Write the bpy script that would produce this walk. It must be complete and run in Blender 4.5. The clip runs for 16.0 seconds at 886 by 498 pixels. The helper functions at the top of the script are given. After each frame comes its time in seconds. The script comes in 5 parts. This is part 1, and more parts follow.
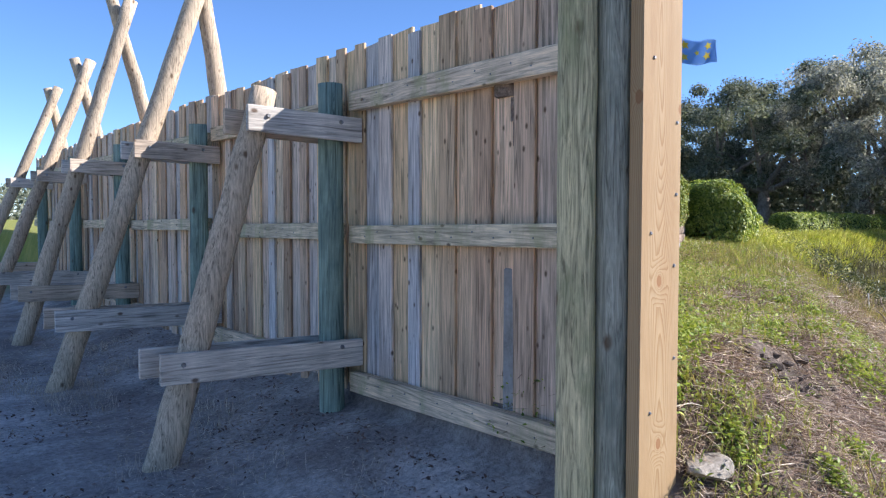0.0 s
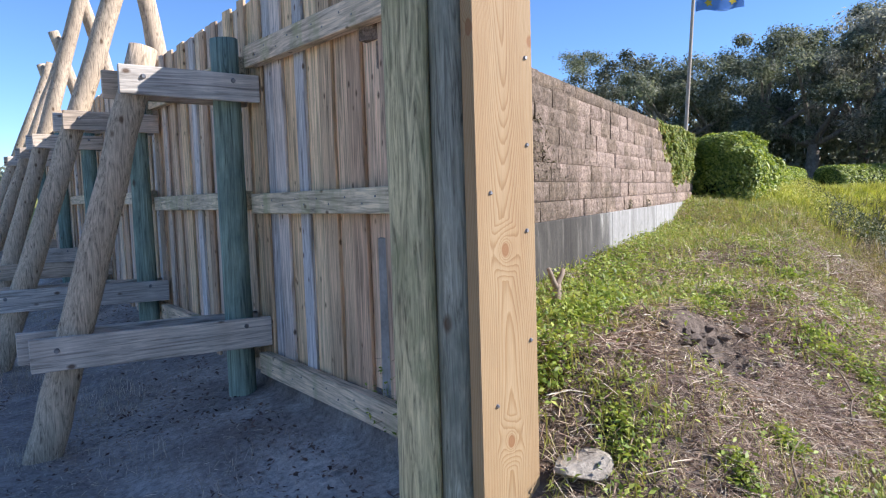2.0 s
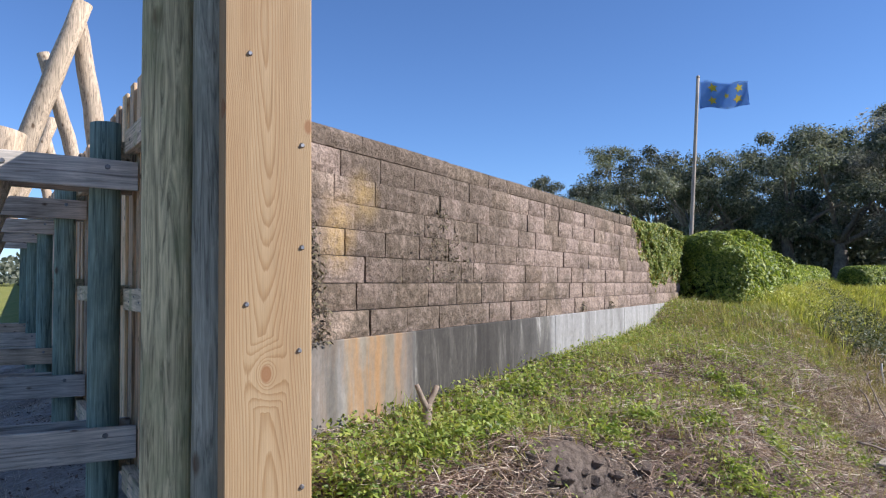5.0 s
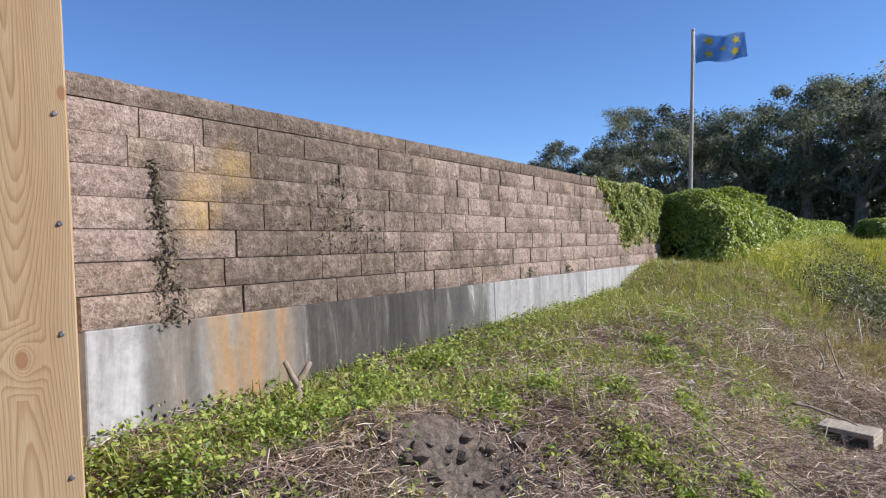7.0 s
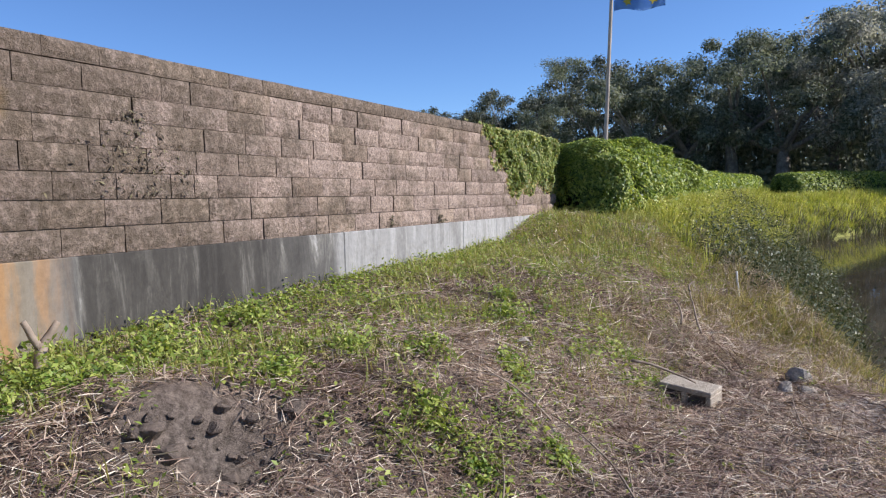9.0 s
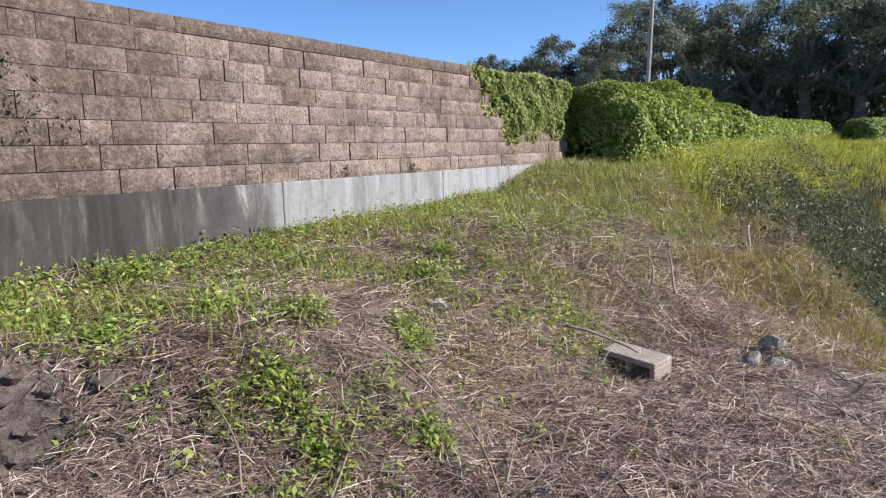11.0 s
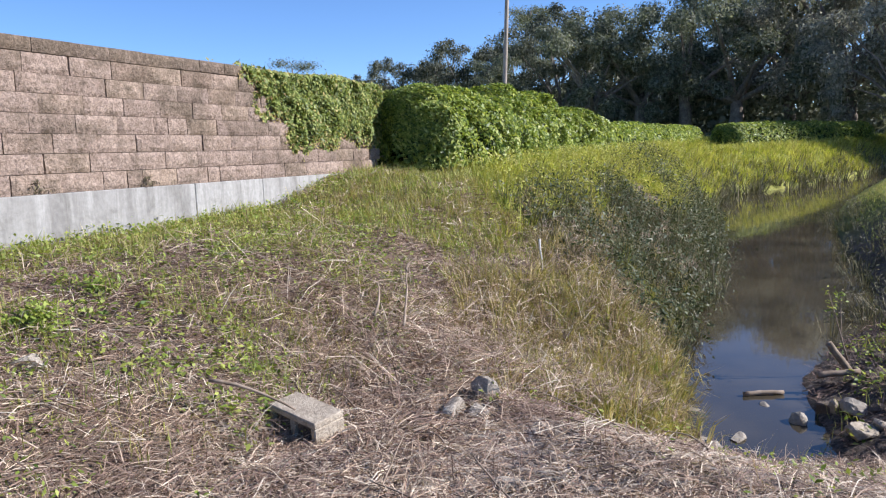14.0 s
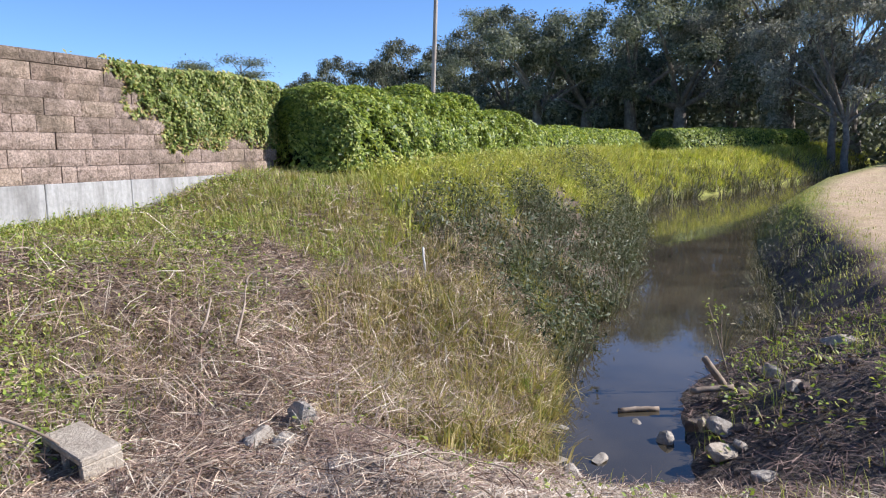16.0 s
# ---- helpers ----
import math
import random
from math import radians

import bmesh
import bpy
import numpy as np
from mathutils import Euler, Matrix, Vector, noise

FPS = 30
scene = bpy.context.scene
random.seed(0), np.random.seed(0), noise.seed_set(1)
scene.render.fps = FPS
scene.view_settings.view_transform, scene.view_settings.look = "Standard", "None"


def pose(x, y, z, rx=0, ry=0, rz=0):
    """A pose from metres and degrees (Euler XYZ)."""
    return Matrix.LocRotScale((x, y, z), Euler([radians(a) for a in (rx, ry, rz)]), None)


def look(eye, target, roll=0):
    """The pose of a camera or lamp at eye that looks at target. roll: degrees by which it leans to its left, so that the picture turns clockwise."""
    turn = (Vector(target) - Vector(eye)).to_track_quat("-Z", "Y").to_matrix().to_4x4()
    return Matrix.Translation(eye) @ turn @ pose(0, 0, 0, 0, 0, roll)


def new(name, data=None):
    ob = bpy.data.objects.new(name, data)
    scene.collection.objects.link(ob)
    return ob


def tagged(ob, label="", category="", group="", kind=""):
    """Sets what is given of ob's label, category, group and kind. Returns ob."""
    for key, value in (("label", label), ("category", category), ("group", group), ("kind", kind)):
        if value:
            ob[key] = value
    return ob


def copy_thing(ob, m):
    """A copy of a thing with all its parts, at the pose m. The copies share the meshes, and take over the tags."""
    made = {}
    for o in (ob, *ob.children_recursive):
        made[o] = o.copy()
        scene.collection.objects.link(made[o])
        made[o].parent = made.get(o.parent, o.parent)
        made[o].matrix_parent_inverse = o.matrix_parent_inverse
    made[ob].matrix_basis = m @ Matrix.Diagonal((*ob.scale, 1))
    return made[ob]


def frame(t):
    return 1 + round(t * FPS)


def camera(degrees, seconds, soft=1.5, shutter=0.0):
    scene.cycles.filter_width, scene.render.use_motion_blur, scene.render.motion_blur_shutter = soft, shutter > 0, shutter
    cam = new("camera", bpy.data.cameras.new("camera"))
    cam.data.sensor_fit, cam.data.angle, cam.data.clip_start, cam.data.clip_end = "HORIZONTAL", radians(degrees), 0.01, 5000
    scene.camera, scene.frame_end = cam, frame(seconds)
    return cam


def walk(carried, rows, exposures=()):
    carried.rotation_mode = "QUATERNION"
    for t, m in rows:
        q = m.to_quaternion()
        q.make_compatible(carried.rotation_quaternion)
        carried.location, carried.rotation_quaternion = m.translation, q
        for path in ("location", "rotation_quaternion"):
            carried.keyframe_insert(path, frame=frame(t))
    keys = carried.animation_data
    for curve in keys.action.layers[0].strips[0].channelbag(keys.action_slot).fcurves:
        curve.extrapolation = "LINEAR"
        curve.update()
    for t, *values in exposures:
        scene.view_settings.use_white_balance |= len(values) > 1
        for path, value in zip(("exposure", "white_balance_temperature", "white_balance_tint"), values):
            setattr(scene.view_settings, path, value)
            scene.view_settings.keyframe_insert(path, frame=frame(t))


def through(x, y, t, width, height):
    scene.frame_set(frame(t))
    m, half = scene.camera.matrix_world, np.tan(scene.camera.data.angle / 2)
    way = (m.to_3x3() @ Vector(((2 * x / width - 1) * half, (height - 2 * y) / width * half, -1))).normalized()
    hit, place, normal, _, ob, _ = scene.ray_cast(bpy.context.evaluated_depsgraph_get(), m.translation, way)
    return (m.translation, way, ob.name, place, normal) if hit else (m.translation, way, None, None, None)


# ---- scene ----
cam = camera(62.0, 16.0, soft=1.2)
METRES, EYE, TILT, LEAN, TURN = 8.0, 1.5, 0.0, 0.0, -36.1
ROWS = [
    (0.0, 0.0, 0.0, 0.0, 0.0, -2.46, -0.05),
    (0.5, 0.0407, 0.0154, -0.0014, 1.15, -3.83, 0.09),
    (1.0, 0.0717, 0.0335, -0.0029, 2.39, -5.16, 0.73),
    (1.5, 0.1015, 0.0579, -0.0042, 3.16, -5.69, 1.67),
    (2.0, 0.1316, 0.0759, -0.0044, 3.73, -5.06, 1.78),
    (2.5, 0.1631, 0.0851, 0.003, 4.2, -3.23, 1.1),
    (3.0, 0.1815, 0.0954, 0.0042, 4.73, -0.96, 0.47),
    (3.5, 0.1959, 0.1112, 0.0035, 5.06, 1.0, 0.43),
    (4.0, 0.21, 0.1288, 0.0046, 5.45, 2.01, 0.13),
    (6.5, 0.3242, 0.1905, -0.0007, 8.15, 0.85, 1.88),
    (7.0, 0.3536, 0.1958, -0.0009, 8.07, -0.38, 2.61),
    (7.5, 0.3838, 0.1997, -0.0022, 6.25, -1.77, 2.59),
    (8.0, 0.4041, 0.2164, -0.0051, 3.89, -2.91, 2.28),
    (8.5, 0.4232, 0.2422, -0.0059, 2.96, -3.63, 2.05),
    (11.0, 0.5669, 0.3383, -0.0168, 8.73, -8.08, 2.29),
    (11.5, 0.604, 0.3561, -0.0161, 8.58, -8.35, 2.12),
    (12.0, 0.6301, 0.3749, -0.018, 7.71, -8.5, 2.4),
    (12.5, 0.6551, 0.398, -0.0168, 6.48, -8.43, 2.67),
    (13.0, 0.684, 0.4209, -0.0178, 5.18, -8.04, 2.45),
    (13.5, 0.7186, 0.4396, -0.0147, 3.65, -7.82, 2.23),
    (14.0, 0.744, 0.4592, -0.0178, 1.94, -8.09, 2.4),
    (14.5, 0.7689, 0.4799, -0.0175, 0.2, -8.56, 2.68),
    (15.0, 0.7946, 0.4902, -0.0171, -0.85, -8.61, 2.34),
    (15.5, 0.8229, 0.4959, -0.0166, -1.3, -8.41, 1.79),
    (16.0, 0.8418, 0.5033, -0.0174, -1.32, -8.17, 1.42),
]
walk(cam, [(t, pose(0, 0, EYE, TILT, LEAN, TURN) @ pose(METRES * x, METRES * y, METRES * z, 90 + pitch, roll, yaw)) for t, x, y, z, yaw, pitch, roll in ROWS],
     [(0.0, 1.06, 5850, 15), (2.0, 1.0, 5850, 15), (4.0, 0.66, 5850, 15), (6.5, 0.58, 5850, 15), (8.5, 0.54, 5850, 15), (11.0, 0.62, 5850, 15), (16.0, 0.83, 5850, 15)])

# ---- world, sun, exposure ----
SUN_AZ, SUN_EL = math.atan2(-0.58, 0.81), radians(33)
to_sun = Vector((math.cos(SUN_EL) * math.cos(SUN_AZ), math.cos(SUN_EL) * math.sin(SUN_AZ), math.sin(SUN_EL)))
world = bpy.data.worlds.new("sky")
scene.world = world
world.use_nodes = True
wn = world.node_tree
sky = wn.nodes.new("ShaderNodeTexSky")
sky.sky_type, sky.sun_disc = "NISHITA", False
sky.sun_elevation, sky.sun_rotation = SUN_EL, math.pi / 2 - SUN_AZ
sky.air_density, sky.dust_density, sky.ozone_density = 0.75, 0.0, 6.0
wn.links.new(sky.outputs["Color"], wn.nodes["Background"].inputs["Color"])
wn.nodes["Background"].inputs["Strength"].default_value = 0.1
sun = new("sun", bpy.data.lights.new("sun", "SUN"))
sun.data.energy, sun.data.angle, sun.data.color = 5.0, radians(0.55), (1.0, 0.93, 0.82)
sun.matrix_basis = look((0, 0, 30), Vector((0, 0, 30)) - to_sun)


# ---- node helpers ----
def material(name, rough=0.85, spec=0.3):
    m = bpy.data.materials.new(name)
    m.use_nodes = True
    b = m.node_tree.nodes["Principled BSDF"]
    b.inputs["Roughness"].default_value = rough
    b.inputs["Specular IOR Level"].default_value = spec
    return m, m.node_tree, b


def node(nt, kind, **values):
    n = nt.nodes.new(kind)
    for k, v in values.items():
        n.inputs[k].default_value = v
    return n


def coords(nt, scale=(1, 1, 1), space="Object", shift=True):
    """Coordinates of the surface, stretched, and shifted from piece to piece."""
    tc = nt.nodes.new("ShaderNodeTexCoord")
    mp = node(nt, "ShaderNodeMapping", Scale=scale)
    nt.links.new(tc.outputs[space], mp.inputs["Vector"])
    if shift:
        info = nt.nodes.new("ShaderNodeObjectInfo")
        mul = nt.nodes.new("ShaderNodeVectorMath")
        mul.operation = "SCALE"
        mul.inputs[0].default_value = (37.0, 53.0, 71.0)
        nt.links.new(info.outputs["Random"], mul.inputs["Scale"])
        nt.links.new(mul.outputs["Vector"], mp.inputs["Location"])
    return mp.outputs["Vector"]


def noise_tex(nt, vec, scale, detail=4, rough=0.6, distort=0.0):
    n = node(nt, "ShaderNodeTexNoise", Scale=scale, Detail=detail, Roughness=rough, Distortion=distort)
    nt.links.new(vec, n.inputs["Vector"])
    return n.outputs["Fac"]


def ramp(nt, fac, stops):
    r = nt.nodes.new("ShaderNodeValToRGB")
    e = r.color_ramp.elements
    while len(e) < len(stops):
        e.new(0.5)
    for i, (p, c) in enumerate(stops):
        e[i].position, e[i].color = p, (*c, 1) if len(c) == 3 else c
    nt.links.new(fac, r.inputs["Fac"])
    return r.outputs["Color"]


def grey(a):
    return (a, a, a)


def mix(nt, fac, a, b, mode="MIX"):
    m = nt.nodes.new("ShaderNodeMix")
    m.data_type, m.blend_type = "RGBA", mode
    for sock, v in (("Factor", fac), ("A", a), ("B", b)):
        s = [i for i in m.inputs if i.name == sock and (i.type == "RGBA" or sock == "Factor" and i.type == "VALUE")][0]
        if isinstance(v, (int, float)):
            s.default_value = v
        elif isinstance(v, tuple):
            s.default_value = (*v, 1)
        else:
            nt.links.new(v, s)
    return [o for o in m.outputs if o.type == "RGBA"][0]


def relief(nt, b, height, strength=0.4, dist=0.01):
    n = node(nt, "ShaderNodeBump", Strength=strength, Distance=dist)
    nt.links.new(height, n.inputs["Height"])
    nt.links.new(n.outputs["Normal"], b.inputs["Normal"])


def random_of(nt, island=False):
    if island:
        return nt.nodes.new("ShaderNodeNewGeometry").outputs["Random Per Island"]
    return nt.nodes.new("ShaderNodeObjectInfo").outputs["Random"]


# ---- materials ----
def wood(name, tints, grain=(1.0, 0.62), axis=2, rough=0.8, knots=True, stain=None, blotch=0.7, along=0.7, twist=1.2, knot_size=1.0):
    """Sawn or round timber: a tint for each piece, grain along one axis, knots, weather stains."""
    m, nt, b = material(name, rough, 0.25)
    s = [14.0, 14.0, 14.0]
    s[axis] = along
    v = coords(nt, tuple(s))
    g = noise_tex(nt, v, 2.2, 6, 0.65, twist)
    s2 = [60.0, 60.0, 60.0]
    s2[axis] = 1.6
    fine = noise_tex(nt, coords(nt, tuple(s2)), 2.0, 3, 0.6)
    base = ramp(nt, random_of(nt), [(i / max(1, len(tints) - 1), c) for i, c in enumerate(tints)])
    col = mix(nt, 1.0, base, ramp(nt, g, [(0.34, grey(grain[1] * 0.8)), (0.48, grey(0.95)), (0.64, grey(grain[0] * 1.15))]), "MULTIPLY")
    col = mix(nt, 0.55, col, ramp(nt, fine, [(0.35, grey(0.62)), (0.6, grey(1.1))]), "MULTIPLY")
    big = noise_tex(nt, coords(nt, (1.6, 1.6, 0.5)), 1.5, 3, 0.55)
    col = mix(nt, blotch, col, ramp(nt, big, [(0.34, grey(0.66)), (0.6, grey(1.08))]), "MULTIPLY")
    if knots:
        k = [5.0 / knot_size] * 3
        k[axis] = 3.0 / knot_size
        vo = node(nt, "ShaderNodeTexVoronoi", Scale=1.0)
        nt.links.new(coords(nt, tuple(k)), vo.inputs["Vector"])
        col = mix(nt, ramp(nt, vo.outputs["Distance"], [(0.07, grey(0.85)), (0.16, grey(0.0))]), col, (0.09, 0.045, 0.02))
    if stain:
        st = noise_tex(nt, coords(nt, (2.0, 2.0, 0.8)), 1.4, 5, 0.7)
        col = mix(nt, ramp(nt, st, [(0.5, grey(0.0)), (0.66, grey(0.75))]), col, stain)
    nt.links.new(col, b.inputs["Base Color"])
    relief(nt, b, g, 0.35, 0.004)
    return m


M_BOARD = wood("weathered_board", [(0.62, 0.45, 0.29), (0.76, 0.50, 0.29), (0.60, 0.57, 0.54), (0.84, 0.60, 0.34), (0.46, 0.31, 0.20), (0.74, 0.60, 0.47), (0.54, 0.35, 0.21), (0.68, 0.65, 0.62)], grain=(1.2, 0.55), knot_size=0.5)
M_RAIL = wood("rail_lumber", [(0.70, 0.54, 0.35), (0.76, 0.62, 0.47), (0.68, 0.56, 0.37)], axis=1, stain=(0.36, 0.34, 0.17), grain=(1.15, 0.55), knot_size=0.6)
M_BRACE = wood("brace_lumber", [(0.58, 0.45, 0.32), (0.62, 0.58, 0.52), (0.56, 0.42, 0.29)], axis=0, grain=(1.15, 0.6), knot_size=0.7)
M_POST = wood("treated_post", [(0.22, 0.31, 0.26), (0.26, 0.33, 0.26), (0.20, 0.30, 0.27)], grain=(1.2, 0.45), stain=(0.10, 0.15, 0.135))
M_POST_OLIVE = wood("treated_post_olive", [(0.54, 0.47, 0.27), (0.56, 0.49, 0.29)], stain=(0.25, 0.26, 0.13), grain=(1.2, 0.5), twist=2.2, along=1.2)
M_POST_GREY = wood("treated_post_grey", [(0.30, 0.30, 0.24), (0.32, 0.31, 0.25)], stain=(0.15, 0.17, 0.135), grain=(1.2, 0.5), twist=2.0, along=1.2)
M_LOG = wood("peeled_log", [(0.55, 0.42, 0.29), (0.52, 0.41, 0.29), (0.58, 0.45, 0.31)], grain=(1.1, 0.5), blotch=0.7, along=1.4, twist=2.5, knot_size=0.7)


def timber_material():
    """New sawn pine: growth rings cut along the log, bent round a few knots."""
    m, nt, b = material("fresh_timber", 0.7, 0.3)
    pos = nt.nodes.new("ShaderNodeTexCoord").outputs["Object"]

    def vmath(op, a, c=None, value=None):
        n = nt.nodes.new("ShaderNodeVectorMath")
        n.operation = op
        nt.links.new(a, n.inputs[0])
        if value is not None:
            n.inputs[1].default_value = value
        elif c is not None:
            nt.links.new(c, n.inputs[1])
        return n
    slow = node(nt, "ShaderNodeTexNoise", Scale=1.0, Detail=2.0, Roughness=0.5)
    nt.links.new(vmath("MULTIPLY", pos, value=(1.2, 1.2, 0.55)).outputs[0], slow.inputs["Vector"])
    sway = vmath("MULTIPLY", vmath("SUBTRACT", slow.outputs["Color"], value=(0.5, 0.5, 0.5)).outputs[0], value=(0.06, 0.2, 0.0))
    base = vmath("ADD", vmath("MULTIPLY", vmath("SUBTRACT", pos, value=(3.115, 2.33, 0.0)).outputs[0], value=(1.0, 1.0, 0.02)).outputs[0], sway.outputs[0])
    knots = ((3.11, 2.388, 1.175, 0.017), (3.265, 2.388, 2.06, 0.014), (2.962, 2.41, 2.1, 0.02), (3.12, 2.388, 0.33, 0.016), (3.07, 2.388, 2.75, 0.015))
    bend, spot = None, None
    for x, y, z, r in knots:
        d = vmath("LENGTH", vmath("MULTIPLY", vmath("SUBTRACT", pos, value=(x, y, z)).outputs[0], value=(1.0, 1.0, 0.62)).outputs[0]).outputs["Value"]
        near = ramp(nt, d, [(0.0, grey(1.0)), (r * 2.2, grey(0.4)), (r * 5.0, grey(0.0))])
        core = ramp(nt, d, [(r * 0.75, grey(0.85)), (r, grey(1.0)), (r * 1.2, grey(0.0))])
        bend = near if bend is None else mix(nt, 1.0, bend, near, "ADD")
        spot = core if spot is None else mix(nt, 1.0, spot, core, "ADD")
    vec = vmath("ADD", base.outputs[0], vmath("MULTIPLY", bend, value=(0.0, 0.06, 0.0)).outputs[0])
    rings = nt.nodes.new("ShaderNodeTexWave")
    rings.wave_type, rings.rings_direction, rings.wave_profile = "RINGS", "Z", "SAW"
    for k, v in (("Scale", 44.0), ("Distortion", 1.2), ("Detail", 2.0), ("Detail Scale", 2.0)):
        rings.inputs[k].default_value = v
    nt.links.new(vec.outputs[0], rings.inputs["Vector"])
    col = ramp(nt, rings.outputs["Fac"], [(0.0, (0.41, 0.295, 0.165)), (0.55, (0.385, 0.272, 0.148)), (0.9, (0.30, 0.19, 0.09)), (1.0, (0.36, 0.25, 0.135))])
    fine = noise_tex(nt, coords(nt, (120.0, 120.0, 3.0)), 2.0, 3, 0.6)
    col = mix(nt, 0.5, col, ramp(nt, fine, [(0.35, grey(0.78)), (0.62, grey(1.08))]), "MULTIPLY")
    tone = noise_tex(nt, coords(nt, (7.0, 7.0, 0.6)), 1.0, 3, 0.5)
    col = mix(nt, 0.6, col, ramp(nt, tone, [(0.35, (0.86, 0.72, 0.60)), (0.6, (1.06, 1.03, 1.0))]), "MULTIPLY")
    col = mix(nt, spot, col, (0.27, 0.13, 0.055))
    nt.links.new(col, b.inputs["Base Color"])
    relief(nt, b, fine, 0.2, 0.003)
    return m


M_TIMBER = timber_material()


def metal(name, col, rough):
    m, nt, b = material(name, rough, 0.5)
    b.inputs["Metallic"].default_value = 1.0
    n = noise_tex(nt, coords(nt, (1, 1, 1)), 30, 3)
    nt.links.new(ramp(nt, n, [(0.3, tuple(c * 0.6 for c in col)), (0.7, col)]), b.inputs["Base Color"])
    return m


M_STEEL = metal("galvanised_steel", (0.35, 0.35, 0.36), 0.5)
M_POLE = wood("flagpole_paint", [(0.42, 0.36, 0.29), (0.43, 0.37, 0.3)], knots=False, rough=0.55)


def block_material(name="split_face_block", dark=0.8, low=0.48):
    m, nt, b = material(name, 0.92, 0.2)
    base = ramp(nt, random_of(nt), [(0.0, (0.31, 0.24, 0.195)), (0.3, (0.36, 0.28, 0.225)), (0.6, (0.28, 0.215, 0.175)), (0.85, (0.38, 0.295, 0.225)), (1.0, (0.26, 0.195, 0.15))])
    v = coords(nt)
    pit = noise_tex(nt, v, 42, 5, 0.72)
    broad = noise_tex(nt, v, 11, 4, 0.6)
    col = mix(nt, 0.8, base, ramp(nt, pit, [(0.34, grey(0.42)), (0.5, grey(0.98)), (0.66, grey(1.45))]), "MULTIPLY")
    col = mix(nt, 0.8, col, ramp(nt, broad, [(0.34, (0.74, 0.70, 0.66)), (0.6, (1.1, 1.08, 1.06))]), "MULTIPLY")
    agg = node(nt, "ShaderNodeTexVoronoi", Scale=85.0)
    nt.links.new(v, agg.inputs["Vector"])
    col = mix(nt, 0.4, col, ramp(nt, agg.outputs["Distance"], [(0.1, grey(1.25)), (0.6, grey(0.75))]), "MULTIPLY")
    geo = nt.nodes.new("ShaderNodeNewGeometry").outputs["Position"]
    black = noise_tex(nt, geo, 2.1, 6, 0.68, 0.2)
    sep = nt.nodes.new("ShaderNodeSeparateXYZ")
    nt.links.new(geo, sep.inputs["Vector"])
    span = node(nt, "ShaderNodeMapRange")
    span.inputs["From Min"].default_value, span.inputs["From Max"].default_value = 3.3, 11.3
    nt.links.new(sep.outputs["X"], span.inputs["Value"])
    # clean next to the fence, lichen over the stretch after it, thinning out along the wall
    lift = ramp(nt, span.outputs["Result"], [(0.03, grey(0.0)), (0.075, grey(0.12)), (0.11, grey(0.27)), (0.25, grey(0.28)), (0.4, grey(0.15)), (0.7, grey(0.1))])
    add = nt.nodes.new("ShaderNodeMath")
    nt.links.new(black, add.inputs[0])
    nt.links.new(lift, add.inputs[1])
    sub = nt.nodes.new("ShaderNodeMath")
    sub.operation = "MULTIPLY_ADD"
    nt.links.new(random_of(nt), sub.inputs[0])
    sub.inputs[1].default_value = 0.14
    nt.links.new(add.outputs["Value"], sub.inputs[2])
    fine = noise_tex(nt, geo, 16.0, 5, 0.75)
    fac = mix(nt, 1.0, ramp(nt, sub.outputs["Value"], [(low + 0.16, grey(0.0)), (low + 0.34, grey(dark))]), ramp(nt, fine, [(0.3, grey(0.25)), (0.55, grey(1.0))]), "MULTIPLY")
    col = mix(nt, fac, col, (0.085, 0.066, 0.044))
    # ochre patches on three of the blocks
    for x, y, z in ((4.18, 3.93, 2.0), (3.96, 3.78, 1.84), (3.93, 3.73, 1.69)):
        d = nt.nodes.new("ShaderNodeVectorMath")
        d.operation = "DISTANCE"
        nt.links.new(geo, d.inputs[0])
        d.inputs[1].default_value = (x, y, z)
        och = mix(nt, 1.0, ramp(nt, d.outputs["Value"], [(0.03, grey(0.6)), (0.2, grey(0.0))]), ramp(nt, fine, [(0.35, grey(0.3)), (0.55, grey(1.0))]), "MULTIPLY")
        col = mix(nt, och, col, (0.46, 0.31, 0.12))
    nt.links.new(col, b.inputs["Base Color"])
    relief(nt, b, mix(nt, 0.5, pit, broad), 1.0, 0.04)
    return m


M_BLOCK = block_material()
M_COPING = block_material("weathered_coping", 0.75, 0.28)


def plain(name, stops, scale=6.0, rough=0.9, bump=0.3, spec=0.25, detail=6, second=None):
    m, nt, b = material(name, rough, spec)
    geo = nt.nodes.new("ShaderNodeNewGeometry").outputs["Position"]
    n = noise_tex(nt, geo, scale, detail, 0.65)
    col = ramp(nt, n, stops)
    if second:
        n2 = noise_tex(nt, geo, scale * 7, 4, 0.7)
        col = mix(nt, 0.7, col, ramp(nt, n2, second), "MULTIPLY")
        n = n2
    nt.links.new(col, b.inputs["Base Color"])
    relief(nt, b, n, bump, 0.02)
    return m


